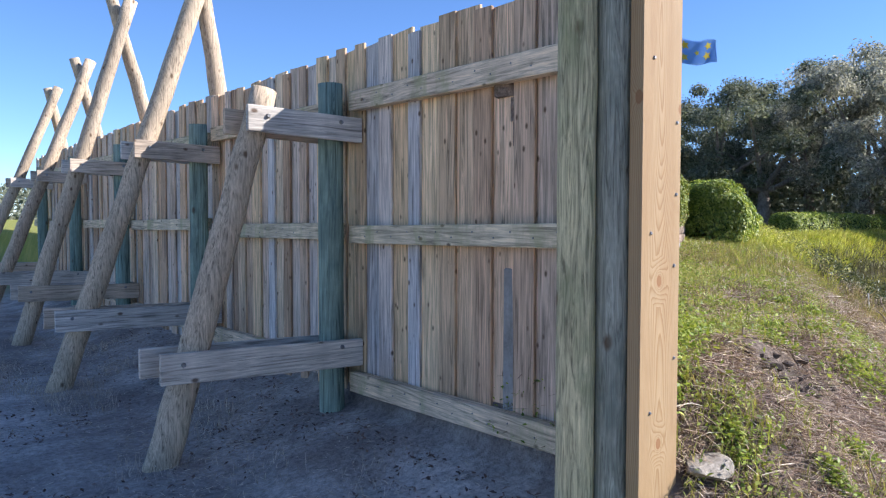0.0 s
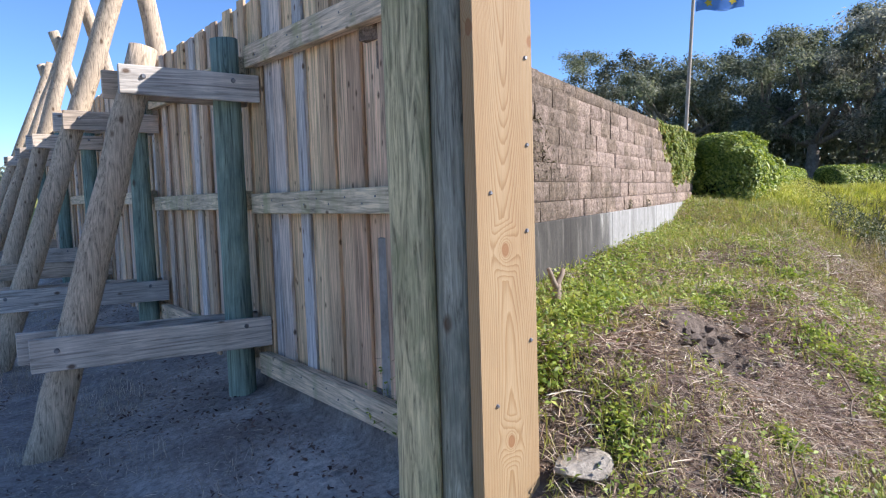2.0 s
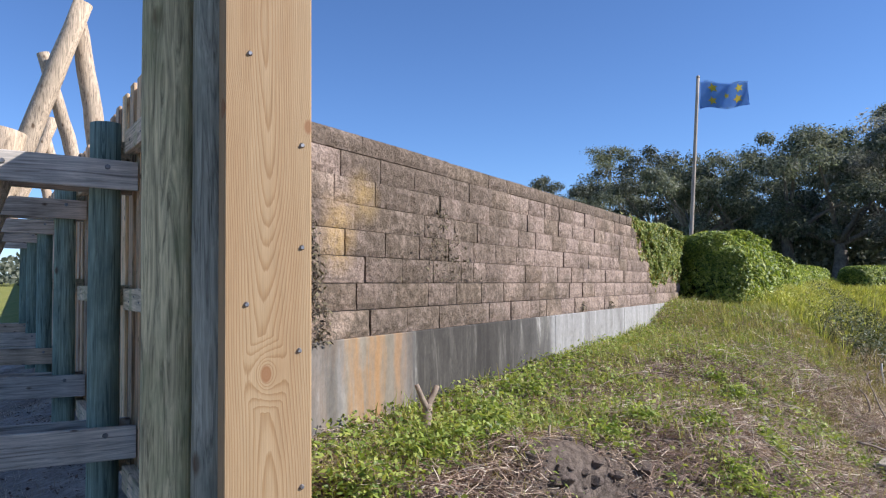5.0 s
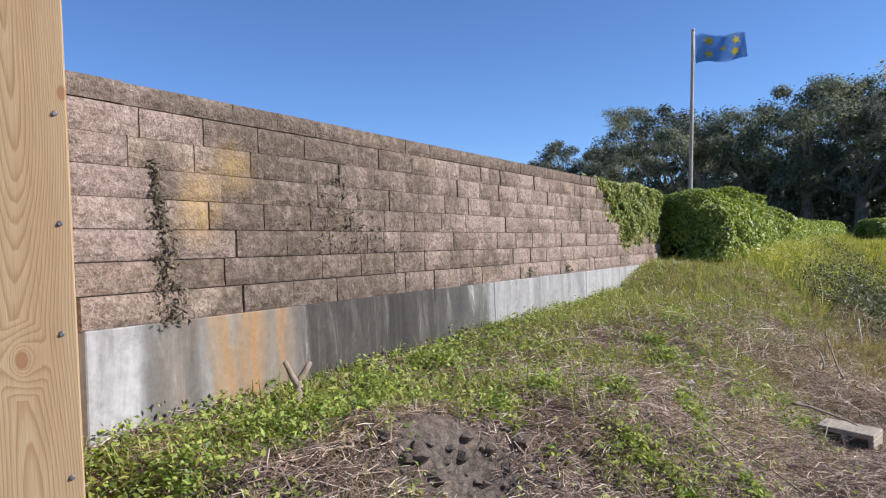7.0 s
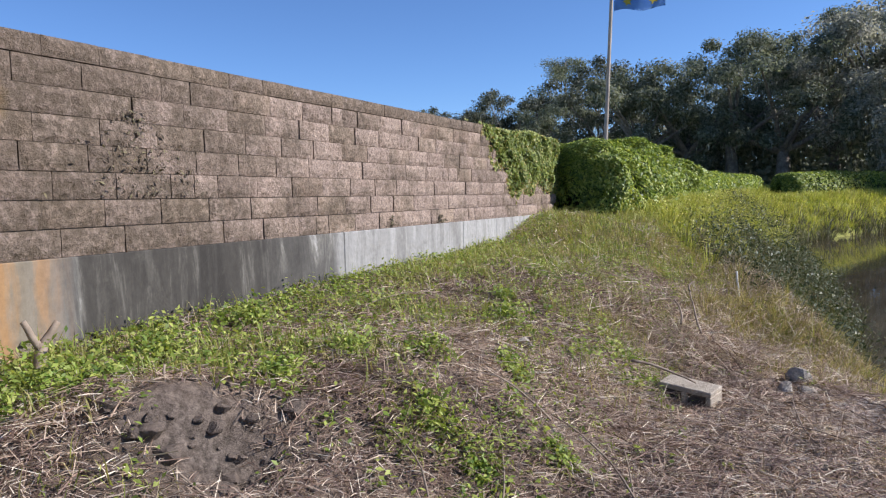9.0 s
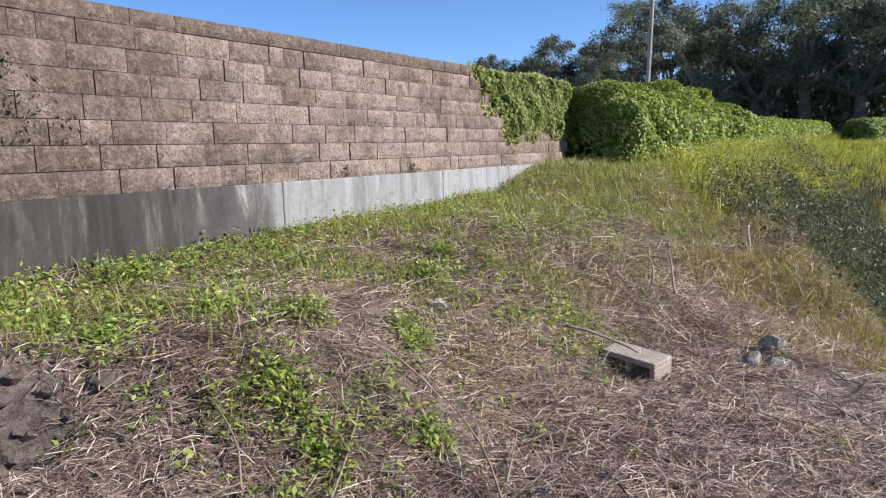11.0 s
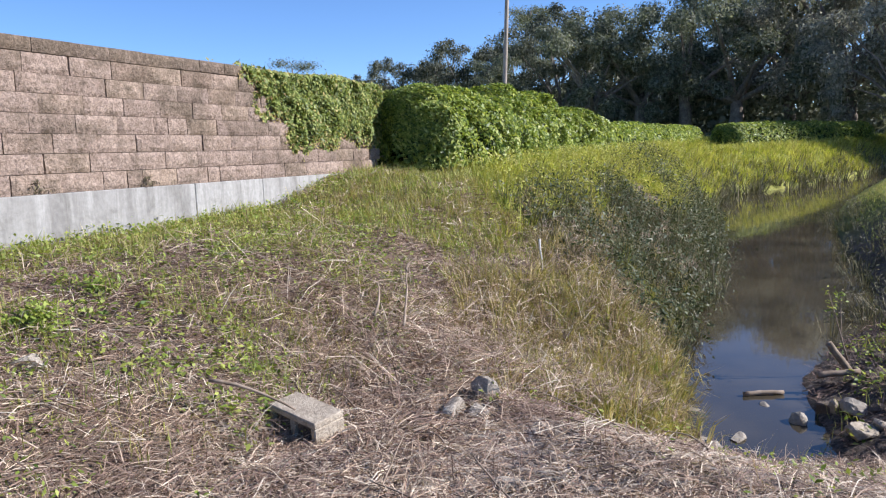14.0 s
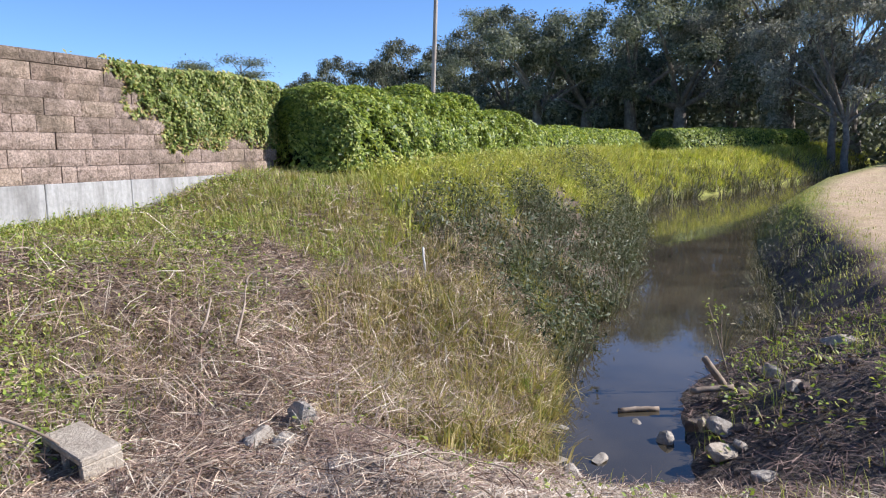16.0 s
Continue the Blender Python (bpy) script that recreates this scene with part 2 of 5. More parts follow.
M_MORTAR = plain("dark_mortar", [(0.3, (0.10, 0.08, 0.065)), (0.7, (0.19, 0.15, 0.12))], 9)
M_ROCK = plain("pale_rubble", [(0.3, (0.24, 0.205, 0.165)), (0.55, (0.38, 0.335, 0.275)), (0.75, (0.52, 0.47, 0.39))], 9, second=[(0.3, grey(0.6)), (0.7, grey(1.2))], bump=0.6)
M_CMU = plain("old_concrete_block", [(0.3, (0.30, 0.25, 0.19)), (0.6, (0.46, 0.39, 0.30)), (0.75, (0.55, 0.48, 0.39))], 7, second=[(0.3, grey(0.6)), (0.7, grey(1.2))], bump=0.6)
M_BARK = plain("oak_bark", [(0.3, (0.12, 0.10, 0.085)), (0.6, (0.26, 0.225, 0.19)), (0.8, (0.42, 0.38, 0.33))], 4, second=[(0.3, grey(0.5)), (0.7, grey(1.2))])
M_TWIG = plain("dead_twig", [(0.3, (0.16, 0.115, 0.08)), (0.7, (0.36, 0.29, 0.22))], 8)


def concrete_material():
    m, nt, b = material("stained_concrete", 0.85, 0.3)
    geo = nt.nodes.new("ShaderNodeNewGeometry").outputs["Position"]
    mp = node(nt, "ShaderNodeMapping", Scale=(1.0, 1.0, 0.16))
    nt.links.new(geo, mp.inputs["Vector"])
    streak = noise_tex(nt, mp.outputs["Vector"], 4.6, 7, 0.72, 0.5)
    sep = nt.nodes.new("ShaderNodeSeparateXYZ")
    nt.links.new(geo, sep.inputs["Vector"])
    # algae-dark over the middle stretch, paler towards the ivy, rust near the fence
    along = node(nt, "ShaderNodeMapRange")
    for k, val in (("From Min", 3.3), ("From Max", 11.3)):
        along.inputs[k].default_value = val
    nt.links.new(sep.outputs["X"], along.inputs["Value"])
    dark = ramp(nt, along.outputs["Result"], [(0.0, grey(0.0)), (0.03, grey(0.0)), (0.04, grey(0.7)), (0.07, grey(0.75)), (0.075, grey(0.5)), (0.15, grey(0.6)), (0.165, grey(1.0)), (0.3, grey(1.0)), (0.425, grey(0.85)), (0.44, grey(0.15)), (0.7, grey(0.05)), (1.0, grey(0.0))])
    col = ramp(nt, streak, [(0.3, (0.19, 0.18, 0.165)), (0.45, (0.29, 0.28, 0.26)), (0.62, (0.40, 0.39, 0.365))])
    dk = ramp(nt, streak, [(0.38, (0.035, 0.031, 0.026)), (0.54, (0.06, 0.054, 0.045)), (0.62, (0.13, 0.12, 0.10)), (0.7, (0.36, 0.345, 0.315))])
    col = mix(nt, dark, col, dk)
    # damp blotches and runs over all of it
    blot = noise_tex(nt, geo, 2.6, 8, 0.75, 0.6)
    col = mix(nt, ramp(nt, blot, [(0.55, grey(0.0)), (0.68, grey(0.45))]), col, (0.12, 0.11, 0.09))
    run = noise_tex(nt, mp.outputs["Vector"], 9.0, 6, 0.7)
    col = mix(nt, ramp(nt, run, [(0.58, grey(0.0)), (0.7, grey(0.5))]), col, (0.13, 0.12, 0.10))
    rust_zone = ramp(nt, along.outputs["Result"], [(0.035, grey(0.0)), (0.078, grey(0.3)), (0.08, grey(1.0)), (0.13, grey(0.9)), (0.16, grey(0.0))])
    rs = ramp(nt, noise_tex(nt, mp.outputs["Vector"], 6.0, 5, 0.7), [(0.42, grey(0.0)), (0.6, grey(1.0))])
    col = mix(nt, mix(nt, 1.0, rust_zone, rs, "MULTIPLY"), col, (0.36, 0.17, 0.055))
    col = mix(nt, mix(nt, 1.0, rust_zone, grey(0.5), "MULTIPLY"), col, (0.25, 0.19, 0.105))
    fine = noise_tex(nt, geo, 22, 5, 0.7)
    col = mix(nt, 0.6, col, ramp(nt, fine, [(0.3, grey(0.7)), (0.65, grey(1.12))]), "MULTIPLY")
    nt.links.new(col, b.inputs["Base Color"])
    relief(nt, b, fine, 0.3, 0.006)
    return m


M_CONCRETE = concrete_material()


def leaf(name, stops, rough=0.5, trans=0.35, spec=0.3, patch=0.0, dead=(0.30, 0.20, 0.13), size=2.6, through=(1.0, 1.0, 0.5)):
    """Leaves and blades: a tint for each one, patches of dead growth, some light through them."""
    m, nt, b = material(name, rough, spec)
    col = ramp(nt, random_of(nt, True), stops)
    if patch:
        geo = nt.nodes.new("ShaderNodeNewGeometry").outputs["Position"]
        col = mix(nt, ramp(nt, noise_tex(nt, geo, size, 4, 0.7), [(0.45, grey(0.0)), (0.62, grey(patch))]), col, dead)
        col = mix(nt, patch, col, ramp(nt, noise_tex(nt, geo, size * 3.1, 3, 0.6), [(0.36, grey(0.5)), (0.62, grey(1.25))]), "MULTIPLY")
    nt.links.new(col, b.inputs["Base Color"])
    t = nt.nodes.new("ShaderNodeBsdfTranslucent")
    nt.links.new(mix(nt, 1.0, col, through, "MULTIPLY"), t.inputs["Color"])
    mx = nt.nodes.new("ShaderNodeMixShader")
    mx.inputs[0].default_value = trans
    out = nt.nodes["Material Output"]
    nt.links.new(b.outputs[0], mx.inputs[1])
    nt.links.new(t.outputs[0], mx.inputs[2])
    nt.links.new(mx.outputs[0], out.inputs["Surface"])
    return m


M_OAK = leaf("oak_leaves", [(0.0, (0.09, 0.11, 0.075)), (0.5, (0.17, 0.19, 0.135)), (1.0, (0.33, 0.34, 0.26))], 0.6, 0.45, through=(1.0, 1.0, 0.75))
M_OAK_GREY = leaf("grey_oak_leaves", [(0.0, (0.06, 0.07, 0.05)), (0.5, (0.11, 0.12, 0.085)), (1.0, (0.20, 0.20, 0.15))], 0.7, 0.3, through=(1.0, 1.0, 0.75))
M_OAK_MOSSY = leaf("mossy_oak_leaves", [(0.0, (0.19, 0.20, 0.165)), (0.5, (0.34, 0.335, 0.285)), (1.0, (0.54, 0.52, 0.45))], 0.7, 0.55, through=(1.0, 1.0, 0.85))
M_MOSS = leaf("hanging_moss", [(0.0, (0.22, 0.23, 0.19)), (1.0, (0.42, 0.41, 0.35))], 0.9, 0.3)
M_HEDGE = leaf("hedge_leaves", [(0.0, (0.06, 0.10, 0.02)), (0.35, (0.17, 0.24, 0.045)), (0.75, (0.36, 0.43, 0.08)), (1.0, (0.54, 0.55, 0.16))], 0.45, 0.4, 0.4)
M_IVY = leaf("ivy_leaves", [(0.0, (0.06, 0.09, 0.02)), (0.4, (0.17, 0.22, 0.05)), (0.8, (0.32, 0.37, 0.10)), (0.95, (0.45, 0.43, 0.15)), (1.0, (0.50, 0.40, 0.16))], 0.5, 0.3, 0.3)
M_IVY_DRY = leaf("yellowing_ivy_leaves", [(0.0, (0.20, 0.22, 0.07)), (0.5, (0.40, 0.37, 0.13)), (0.8, (0.50, 0.38, 0.16)), (1.0, (0.36, 0.22, 0.12))], 0.6, 0.3, 0.25)
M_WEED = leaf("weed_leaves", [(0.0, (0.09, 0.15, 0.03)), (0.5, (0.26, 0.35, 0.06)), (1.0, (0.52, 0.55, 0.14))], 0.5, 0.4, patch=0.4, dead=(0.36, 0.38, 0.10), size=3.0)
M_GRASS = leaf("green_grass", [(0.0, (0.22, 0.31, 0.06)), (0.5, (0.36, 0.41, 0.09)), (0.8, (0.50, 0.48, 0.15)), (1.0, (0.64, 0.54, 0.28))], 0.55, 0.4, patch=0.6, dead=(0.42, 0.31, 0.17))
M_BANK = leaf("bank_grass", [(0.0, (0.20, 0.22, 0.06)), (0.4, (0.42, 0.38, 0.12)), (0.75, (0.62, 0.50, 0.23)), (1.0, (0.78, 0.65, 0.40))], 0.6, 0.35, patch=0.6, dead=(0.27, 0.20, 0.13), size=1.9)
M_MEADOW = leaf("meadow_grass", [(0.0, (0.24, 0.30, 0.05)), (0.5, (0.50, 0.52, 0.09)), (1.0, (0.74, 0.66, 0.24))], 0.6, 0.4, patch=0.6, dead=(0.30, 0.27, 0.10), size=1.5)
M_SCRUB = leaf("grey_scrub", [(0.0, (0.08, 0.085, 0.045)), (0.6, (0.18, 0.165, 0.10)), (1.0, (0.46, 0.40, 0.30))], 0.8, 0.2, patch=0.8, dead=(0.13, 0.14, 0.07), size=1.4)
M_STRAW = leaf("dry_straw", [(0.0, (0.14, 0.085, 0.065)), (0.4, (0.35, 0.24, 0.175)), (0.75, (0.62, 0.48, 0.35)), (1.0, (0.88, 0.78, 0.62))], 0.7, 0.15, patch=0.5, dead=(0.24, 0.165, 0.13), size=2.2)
M_STRAW_DARK = leaf("rotting_straw", [(0.0, (0.10, 0.065, 0.055)), (0.6, (0.19, 0.125, 0.105)), (1.0, (0.30, 0.21, 0.17))], 0.8, 0.1)
M_STRAW_PALE = leaf("pale_straw", [(0.0, (0.48, 0.385, 0.30)), (1.0, (0.86, 0.75, 0.61))], 0.7, 0.15, patch=0.5, dead=(0.30, 0.22, 0.18), size=2.4)


def ground_material():
    m, nt, b = material("soil", 0.95, 0.15)
    geo = nt.nodes.new("ShaderNodeNewGeometry").outputs["Position"]
    at = nt.nodes.new("ShaderNodeAttribute")
    at.attribute_name = "zone"
    sep = nt.nodes.new("ShaderNodeSeparateColor")
    nt.links.new(at.outputs["Color"], sep.inputs["Color"])
    big = noise_tex(nt, geo, 1.2, 6, 0.65)
    fine = noise_tex(nt, geo, 22, 6, 0.75)
    soil = ramp(nt, big, [(0.3, (0.085, 0.062, 0.048)), (0.5, (0.16, 0.118, 0.09)), (0.7, (0.27, 0.205, 0.155))])
    bare = ramp(nt, big, [(0.3, (0.24, 0.20, 0.175)), (0.5, (0.40, 0.35, 0.31)), (0.66, (0.64, 0.58, 0.52))])
    col = mix(nt, sep.outputs[0], soil, bare)
    sand = ramp(nt, big, [(0.35, (0.42, 0.32, 0.17)), (0.55, (0.52, 0.38, 0.25)), (0.7, (0.40, 0.38, 0.15))])
    col = mix(nt, sep.outputs[1], col, sand)
    mud = ramp(nt, fine, [(0.35, (0.055, 0.045, 0.037)), (0.65, (0.17, 0.14, 0.115))])
    col = mix(nt, sep.outputs[2], col, mud)
    far = ramp(nt, big, [(0.35, (0.20, 0.23, 0.05)), (0.65, (0.33, 0.31, 0.09))])
    col = mix(nt, at.outputs["Alpha"], col, far)
    col = mix(nt, 0.85, col, ramp(nt, fine, [(0.32, grey(0.45)), (0.5, grey(0.95)), (0.7, grey(1.4))]), "MULTIPLY")
    nt.links.new(col, b.inputs["Base Color"])
    relief(nt, b, fine, 0.9, 0.03)
    return m


M_SOIL = ground_material()


def water_material():
    m, nt, b = material("creek_water", 0.04, 0.5)
    geo = nt.nodes.new("ShaderNodeNewGeometry").outputs["Position"]
    n = noise_tex(nt, geo, 0.9, 4, 0.6)
    nt.links.new(ramp(nt, n, [(0.35, (0.044, 0.037, 0.026)), (0.65, (0.078, 0.064, 0.042))]), b.inputs["Base Color"])
    b.inputs["IOR"].default_value = 1.45
    relief(nt, b, noise_tex(nt, geo, 3.5, 3, 0.5), 0.05, 0.02)
    return m


M_WATER = water_material()


# ---- building helpers ----
def thing(name, at, label, category, group="", kind=""):
    ob = new(name)
    ob.empty_display_size = 0.2
    ob.matrix_basis = pose(*at)
    return tagged(ob, label, category, group, kind)


def under(ob, parent):
    ob.parent = parent
    if parent.parent is None:
        ob.matrix_parent_inverse = parent.matrix_basis.inverted()
    return ob


def part(name, bm, mat, parent, label="", smooth=False):
    """A bmesh, in world metres, as one mesh object under a thing or a part."""
    me = bpy.data.meshes.new(name)
    bm.to_mesh(me)
    bm.free()
    me.materials.append(mat)
    if smooth:
        me.polygons.foreach_set("use_smooth", [True] * len(me.polygons))
    ob = new(name, me)
    if parent:
        under(ob, parent)
    return tagged(ob, label)


def arrays(name, verts, quads, mat, parent=None, tris=None):
    """A mesh from number arrays: verts N x 3, quads M x 4 and tris K x 3."""
    me = bpy.data.meshes.new(name)
    quads = np.zeros((0, 4), int) if quads is None else quads
    tris = np.zeros((0, 3), int) if tris is None else tris
    me.vertices.add(len(verts))
    me.vertices.foreach_set("co", np.asarray(verts, np.float32).ravel())
    me.loops.add(quads.size + tris.size)
    me.loops.foreach_set("vertex_index", np.concatenate([quads.ravel(), tris.ravel()]).astype(np.int32))
    me.polygons.add(len(quads) + len(tris))
    me.polygons.foreach_set("loop_start", np.concatenate([np.arange(len(quads)) * 4, quads.size + np.arange(len(tris)) * 3]).astype(np.int32))
    me.update(calc_edges=True)
    me.materials.append(mat)
    ob = new(name, me)
    if parent:
        under(ob, parent)
    return ob


def box(bm, x0, x1, y0, y1, z0, z1, bevel=0.0, cuts=0):
    r = bmesh.ops.create_cube(bm, size=1)
    for v in r["verts"]:
        v.co = Vector((x0 + (v.co.x + 0.5) * (x1 - x0), y0 + (v.co.y + 0.5) * (y1 - y0), z0 + (v.co.z + 0.5) * (z1 - z0)))
    if bevel:
        edges = {e for v in r["verts"] for e in v.link_edges}
        bmesh.ops.bevel(bm, geom=list(edges), offset=bevel, segments=1, affect="EDGES")
    return bm


def log(a, b, r0, r1, rng, rings=9, sides=14, wob=0.008, cap=True, bend=0.0):
    """A tapered, slightly crooked round log from a to b."""
    bm = bmesh.new()
    a, b = Vector(a), Vector(b)
    ax = (b - a).normalized()
    p = ax.orthogonal().normalized()
    q = ax.cross(p)
    loops, ph = [], rng.random() * 6
    for i in range(rings + 1):
        f = i / rings
        c = a.lerp(b, f) + p * bend * math.sin(f * math.pi) + p * rng.uniform(-wob, wob) + q * rng.uniform(-wob, wob)
        r = r0 + (r1 - r0) * f
        r *= 1 + rng.uniform(-0.03, 0.03)
        loops.append([bm.verts.new(c + (p * math.cos(k * math.tau / sides) + q * math.sin(k * math.tau / sides)) * r * (1 + 0.03 * math.sin(3 * k * math.tau / sides + ph))) for k in range(sides)])
    for l0, l1 in zip(loops, loops[1:]):
        for k in range(sides):
            bm.faces.new((l0[k], l0[(k + 1) % sides], l1[(k + 1) % sides], l1[k]))
    if cap:
        bm.faces.new(loops[-1])
        bm.faces.new(loops[0][::-1])
    return bm


# ---- the lie of the land ----
WALL_AT, WALL_DIR = np.array((3.32, 3.45)), np.array((0.8528, 0.5223))
WALL_OUT = np.array((0.5223, -0.8528))
WATER = -1.0
CREEK_X = np.array((12.1, 13.4, 14.5, 16.0, 18.0, 20.7, 25.9, 31.0, 36.0, 45.0, 60.0))
CREEK_Y = np.array((2.8, 3.95, 4.5, 4.98, 6.1, 8.0, 11.45, 14.1, 15.1, 17.0, 21.0))
CREEK_W = np.array((0.62, 0.68, 0.85, 1.1, 1.25, 1.35, 1.65, 2.0, 1.25, 0.8, 0.7))



def step(a, b, x):
    t = np.clip((x - a) / (b - a), 0, 1)
    return t * t * (3 - 2 * t)


def lattice(x, y, s, seed=0):
    """Smooth value noise, 0 to 1, of wavelength s."""
    x, y = np.asarray(x) / s, np.asarray(y) / s
    i, j = np.floor(x), np.floor(y)
    f, g = x - i, y - j
    f, g = f * f * (3 - 2 * f), g * g * (3 - 2 * g)

    def h(a, b):
        n = np.sin(a * 127.1 + b * 311.7 + seed * 74.7) * 43758.5453
        return n - np.floor(n)
    return (h(i, j) * (1 - f) + h(i + 1, j) * f) * (1 - g) + (h(i, j + 1) * (1 - f) + h(i + 1, j + 1) * f) * g


def uv(x, y):
    dx, dy = x - WALL_AT[0], y - WALL_AT[1]
    return dx * WALL_DIR[0] + dy * WALL_DIR[1], dx * WALL_OUT[0] + dy * WALL_OUT[1]


def creek(x, y):
    """Distance from the water's edge (below 0 in the water), and the side: 1 towards the wall."""
    c, w = np.interp(x, CREEK_X, CREEK_Y), np.interp(x, CREEK_X, CREEK_W)
    d = np.abs(y - c) * 0.88
    d = np.where(x < CREEK_X[0], np.hypot(x - CREEK_X[0], (y - c) * 0.88), d)
    return d - w, np.where(y > c, 1.0, -1.0)


def land(x, y, rough=True):
    x, y = np.asarray(x, float), np.asarray(y, float)
    u, v = uv(x, y)
    bench = 0.66 + 0.008 * np.clip(u, 0, 7.5) + 0.28 * step(7.3, 9.7, u) + 0.6 * np.clip(u, -1.5, 0)
    edge = np.clip(0.95 + 0.38 * u, 0.6, 1.85)
    prof = bench - 0.1 * np.clip(v, 0, None) - 0.62 * np.clip(v - edge, 0, None)
    d, side = creek(x, y)
    cut = WATER + np.where(d > 0, 1.3 * d, 0.6 * d)
    prof = np.where(side > 0, np.minimum(prof, cut + 1.6 * (1 - step(10.4, 12.3, x))), prof)
    steep = 0.42 + np.where(side > 0, 0.48 * step(11.0, 13.2, x), 0.3 * step(14.5, 17, x))
    top = -0.19 - 0.05 * step(14, 20, x) + np.where(side > 0, 0.75 * step(19, 29, x), 0.0)
    low = np.minimum(top, WATER + np.where(d > 0, d * steep, d * 0.6))
    k = 0.06
    hi = np.maximum(prof, low)
    z = hi + k * np.exp(-np.abs(prof - low) / k) * 0.5
    z = np.maximum(z, -1.45)
    inner = -0.08 - 0.2 * np.clip(2.98 - x, 0, 1.3)
    z = z + (inner - z) * (1 - step(3.02, 3.32, x)) * step(-1.0, 2.0, y)
    z = np.where((x < 2.95) & (y <= 2.0), z + (-0.24 - z) * (1 - step(2.0, 2.95, x)) * (1 - step(-1.0, 2.0, y)), z)
    # heap of dug earth
    r = np.hypot((x - 4.78) / 0.42, (y - 2.86) / 0.28)
    z = z + 0.11 * np.exp(-r * r) - 0.24 * np.exp(-((x - 5.0) ** 2 / 0.05 + (y - 2.66) ** 2 / 0.02))
    if rough:
        near = np.exp(-np.clip(np.hypot(x - 6, y - 2) - 9, 0, None) / 6)
        z = z + near * (0.05 * (lattice(x, y, 0.9, 1) - 0.5) + 0.03 * (lattice(x, y, 0.31, 2) - 0.5) + 0.02 * (lattice(x, y, 0.12, 3) - 0.5))
    return z


def spaced(lo, hi, near0, near1, fine, far1):
    mid = np.concatenate([np.arange(near0, near1, fine), np.arange(near1, far1, 0.25)])
    grow = np.geomspace(fine * 3, 700, 42).cumsum()
    return np.concatenate([(near0 - grow[near0 - grow > lo])[::-1], mid, (far1 + grow)[far1 + grow < hi]])


gx, gy = spaced(-3000, 3000, -1.0, 16.0, 0.075, 44.0), spaced(-3000, 3000, 0.3, 9.5, 0.075, 24.0)
GX, GY = np.meshgrid(gx, gy, indexing="ij")
GZ = land(GX, GY)
idx = np.arange(GX.size).reshape(GX.shape)
quads = np.stack([idx[:-1, :-1], idx[1:, :-1], idx[1:, 1:], idx[:-1, 1:]], -1).reshape(-1, 4)
ground = arrays("ground", np.stack([GX, GY, GZ], -1).reshape(-1, 3), quads, M_SOIL)
tagged(ground, "uneven brown soil with dry litter sloping to a creek", "ground", kind="structure")
ground.data.polygons.foreach_set("use_smooth", [True] * len(ground.data.polygons))
d, side = creek(GX, GY)
zone = np.zeros((GX.size, 4), np.float32)
zone[:, 0] = ((1 - step(2.9, 3.3, GX)) * step(0.5, 2.0, GY)).ravel()
shelf = step(7.6, 9.0, GX) * (1 - step(11.2, 11.8, GX)) * (1 - step(2.3, 3.0, GY)) * step(-1.5, 0.0, GY)
zone[:, 0] = np.maximum(zone[:, 0], (0.8 * shelf * step(0.25, 0.6, lattice(GX, GY, 0.7, 70))).ravel())
zone[:, 1] = ((side < 0) * step(15.0, 18.0, GX) * step(0.9, 1.8, d)).ravel()
zone[:, 2] = np.maximum((side < 0) * step(11.3, 12.0, GX) * (1 - step(1.0, 2.2, d)) * (1 - step(14.5, 17, GX)), 1 - step(0.0, 0.25, d)).ravel()
zone[:, 2] = np.maximum(zone[:, 2], 0.85 * np.exp(-((GX - 4.92) ** 2 / 0.14 + (GY - 2.72) ** 2 / 0.035)).ravel())
zone[:, 3] = np.clip(step(16, 22, np.hypot(GX - 5, GY - 2)) - zone[:, 1].reshape(GX.shape), 0, 1).ravel()
ca = ground.data.color_attributes.new("zone", "FLOAT_COLOR", "POINT")
ca.data.foreach_set("color", zone.ravel())

bm = bmesh.new()
r = bmesh.ops.create_grid(bm, x_segments=60, y_segments=30, size=1)
for v in bm.verts:
    v.co = Vector((11.0 + (v.co.x + 1) * 27, 12 + v.co.y * 13, WATER))
water = part("water", bm, M_WATER, None)
tagged(water, "still brown creek water reflecting the sky", "water", kind="structure")


# ---- the fence of upright boards, propped with logs ----
rng = random.Random(4)
fence = thing("fence", (3.1, 2.8, 0), "tall weathered board fence with round treated posts and leaning log props", "fence")
FENCE_END, FENCE_RUN = 20.4, -0.03
POSTS = [5.54, 8.68, 12.05, 15.3, 18.6]


def boards_at(y):
    """The x of the boards' inner face: the fence runs a little off the y axis."""
    return 3.09 + FENCE_RUN * (y - 5.2)


y, front = 2.62, True
while y < FENCE_END:
    w = rng.choice((0.155, 0.19, 0.195, 0.22, 0.2))
    top = 2.9 + 0.03 * min(1, (y - 2.8) / 3) + rng.uniform(-0.035, 0.035)
    x0 = (0.0 if front else 0.026) + rng.uniform(0, 0.004)
    lap = -0.004 if front else 0.03
    bm = box(bmesh.new(), x0, x0 + 0.025, y - lap, y + w + lap, -0.35, top, 0.004)
    lean, slant = rng.uniform(-0.006, 0.006), rng.uniform(-0.06, 0.06)
    for v in bm.verts:
        if v.co.z > 1:
            v.co.z += slant * (v.co.y - y - w / 2)
        v.co.x += boards_at(v.co.y)
        v.co.y += lean * (v.co.z / 2.7) + 0.004 * math.sin(v.co.z * 2 + y * 9)
    part("board", bm, M_BOARD, fence)
    y += w + 0.002
    front = not front
ends = [2.82] + POSTS + [FENCE_END]
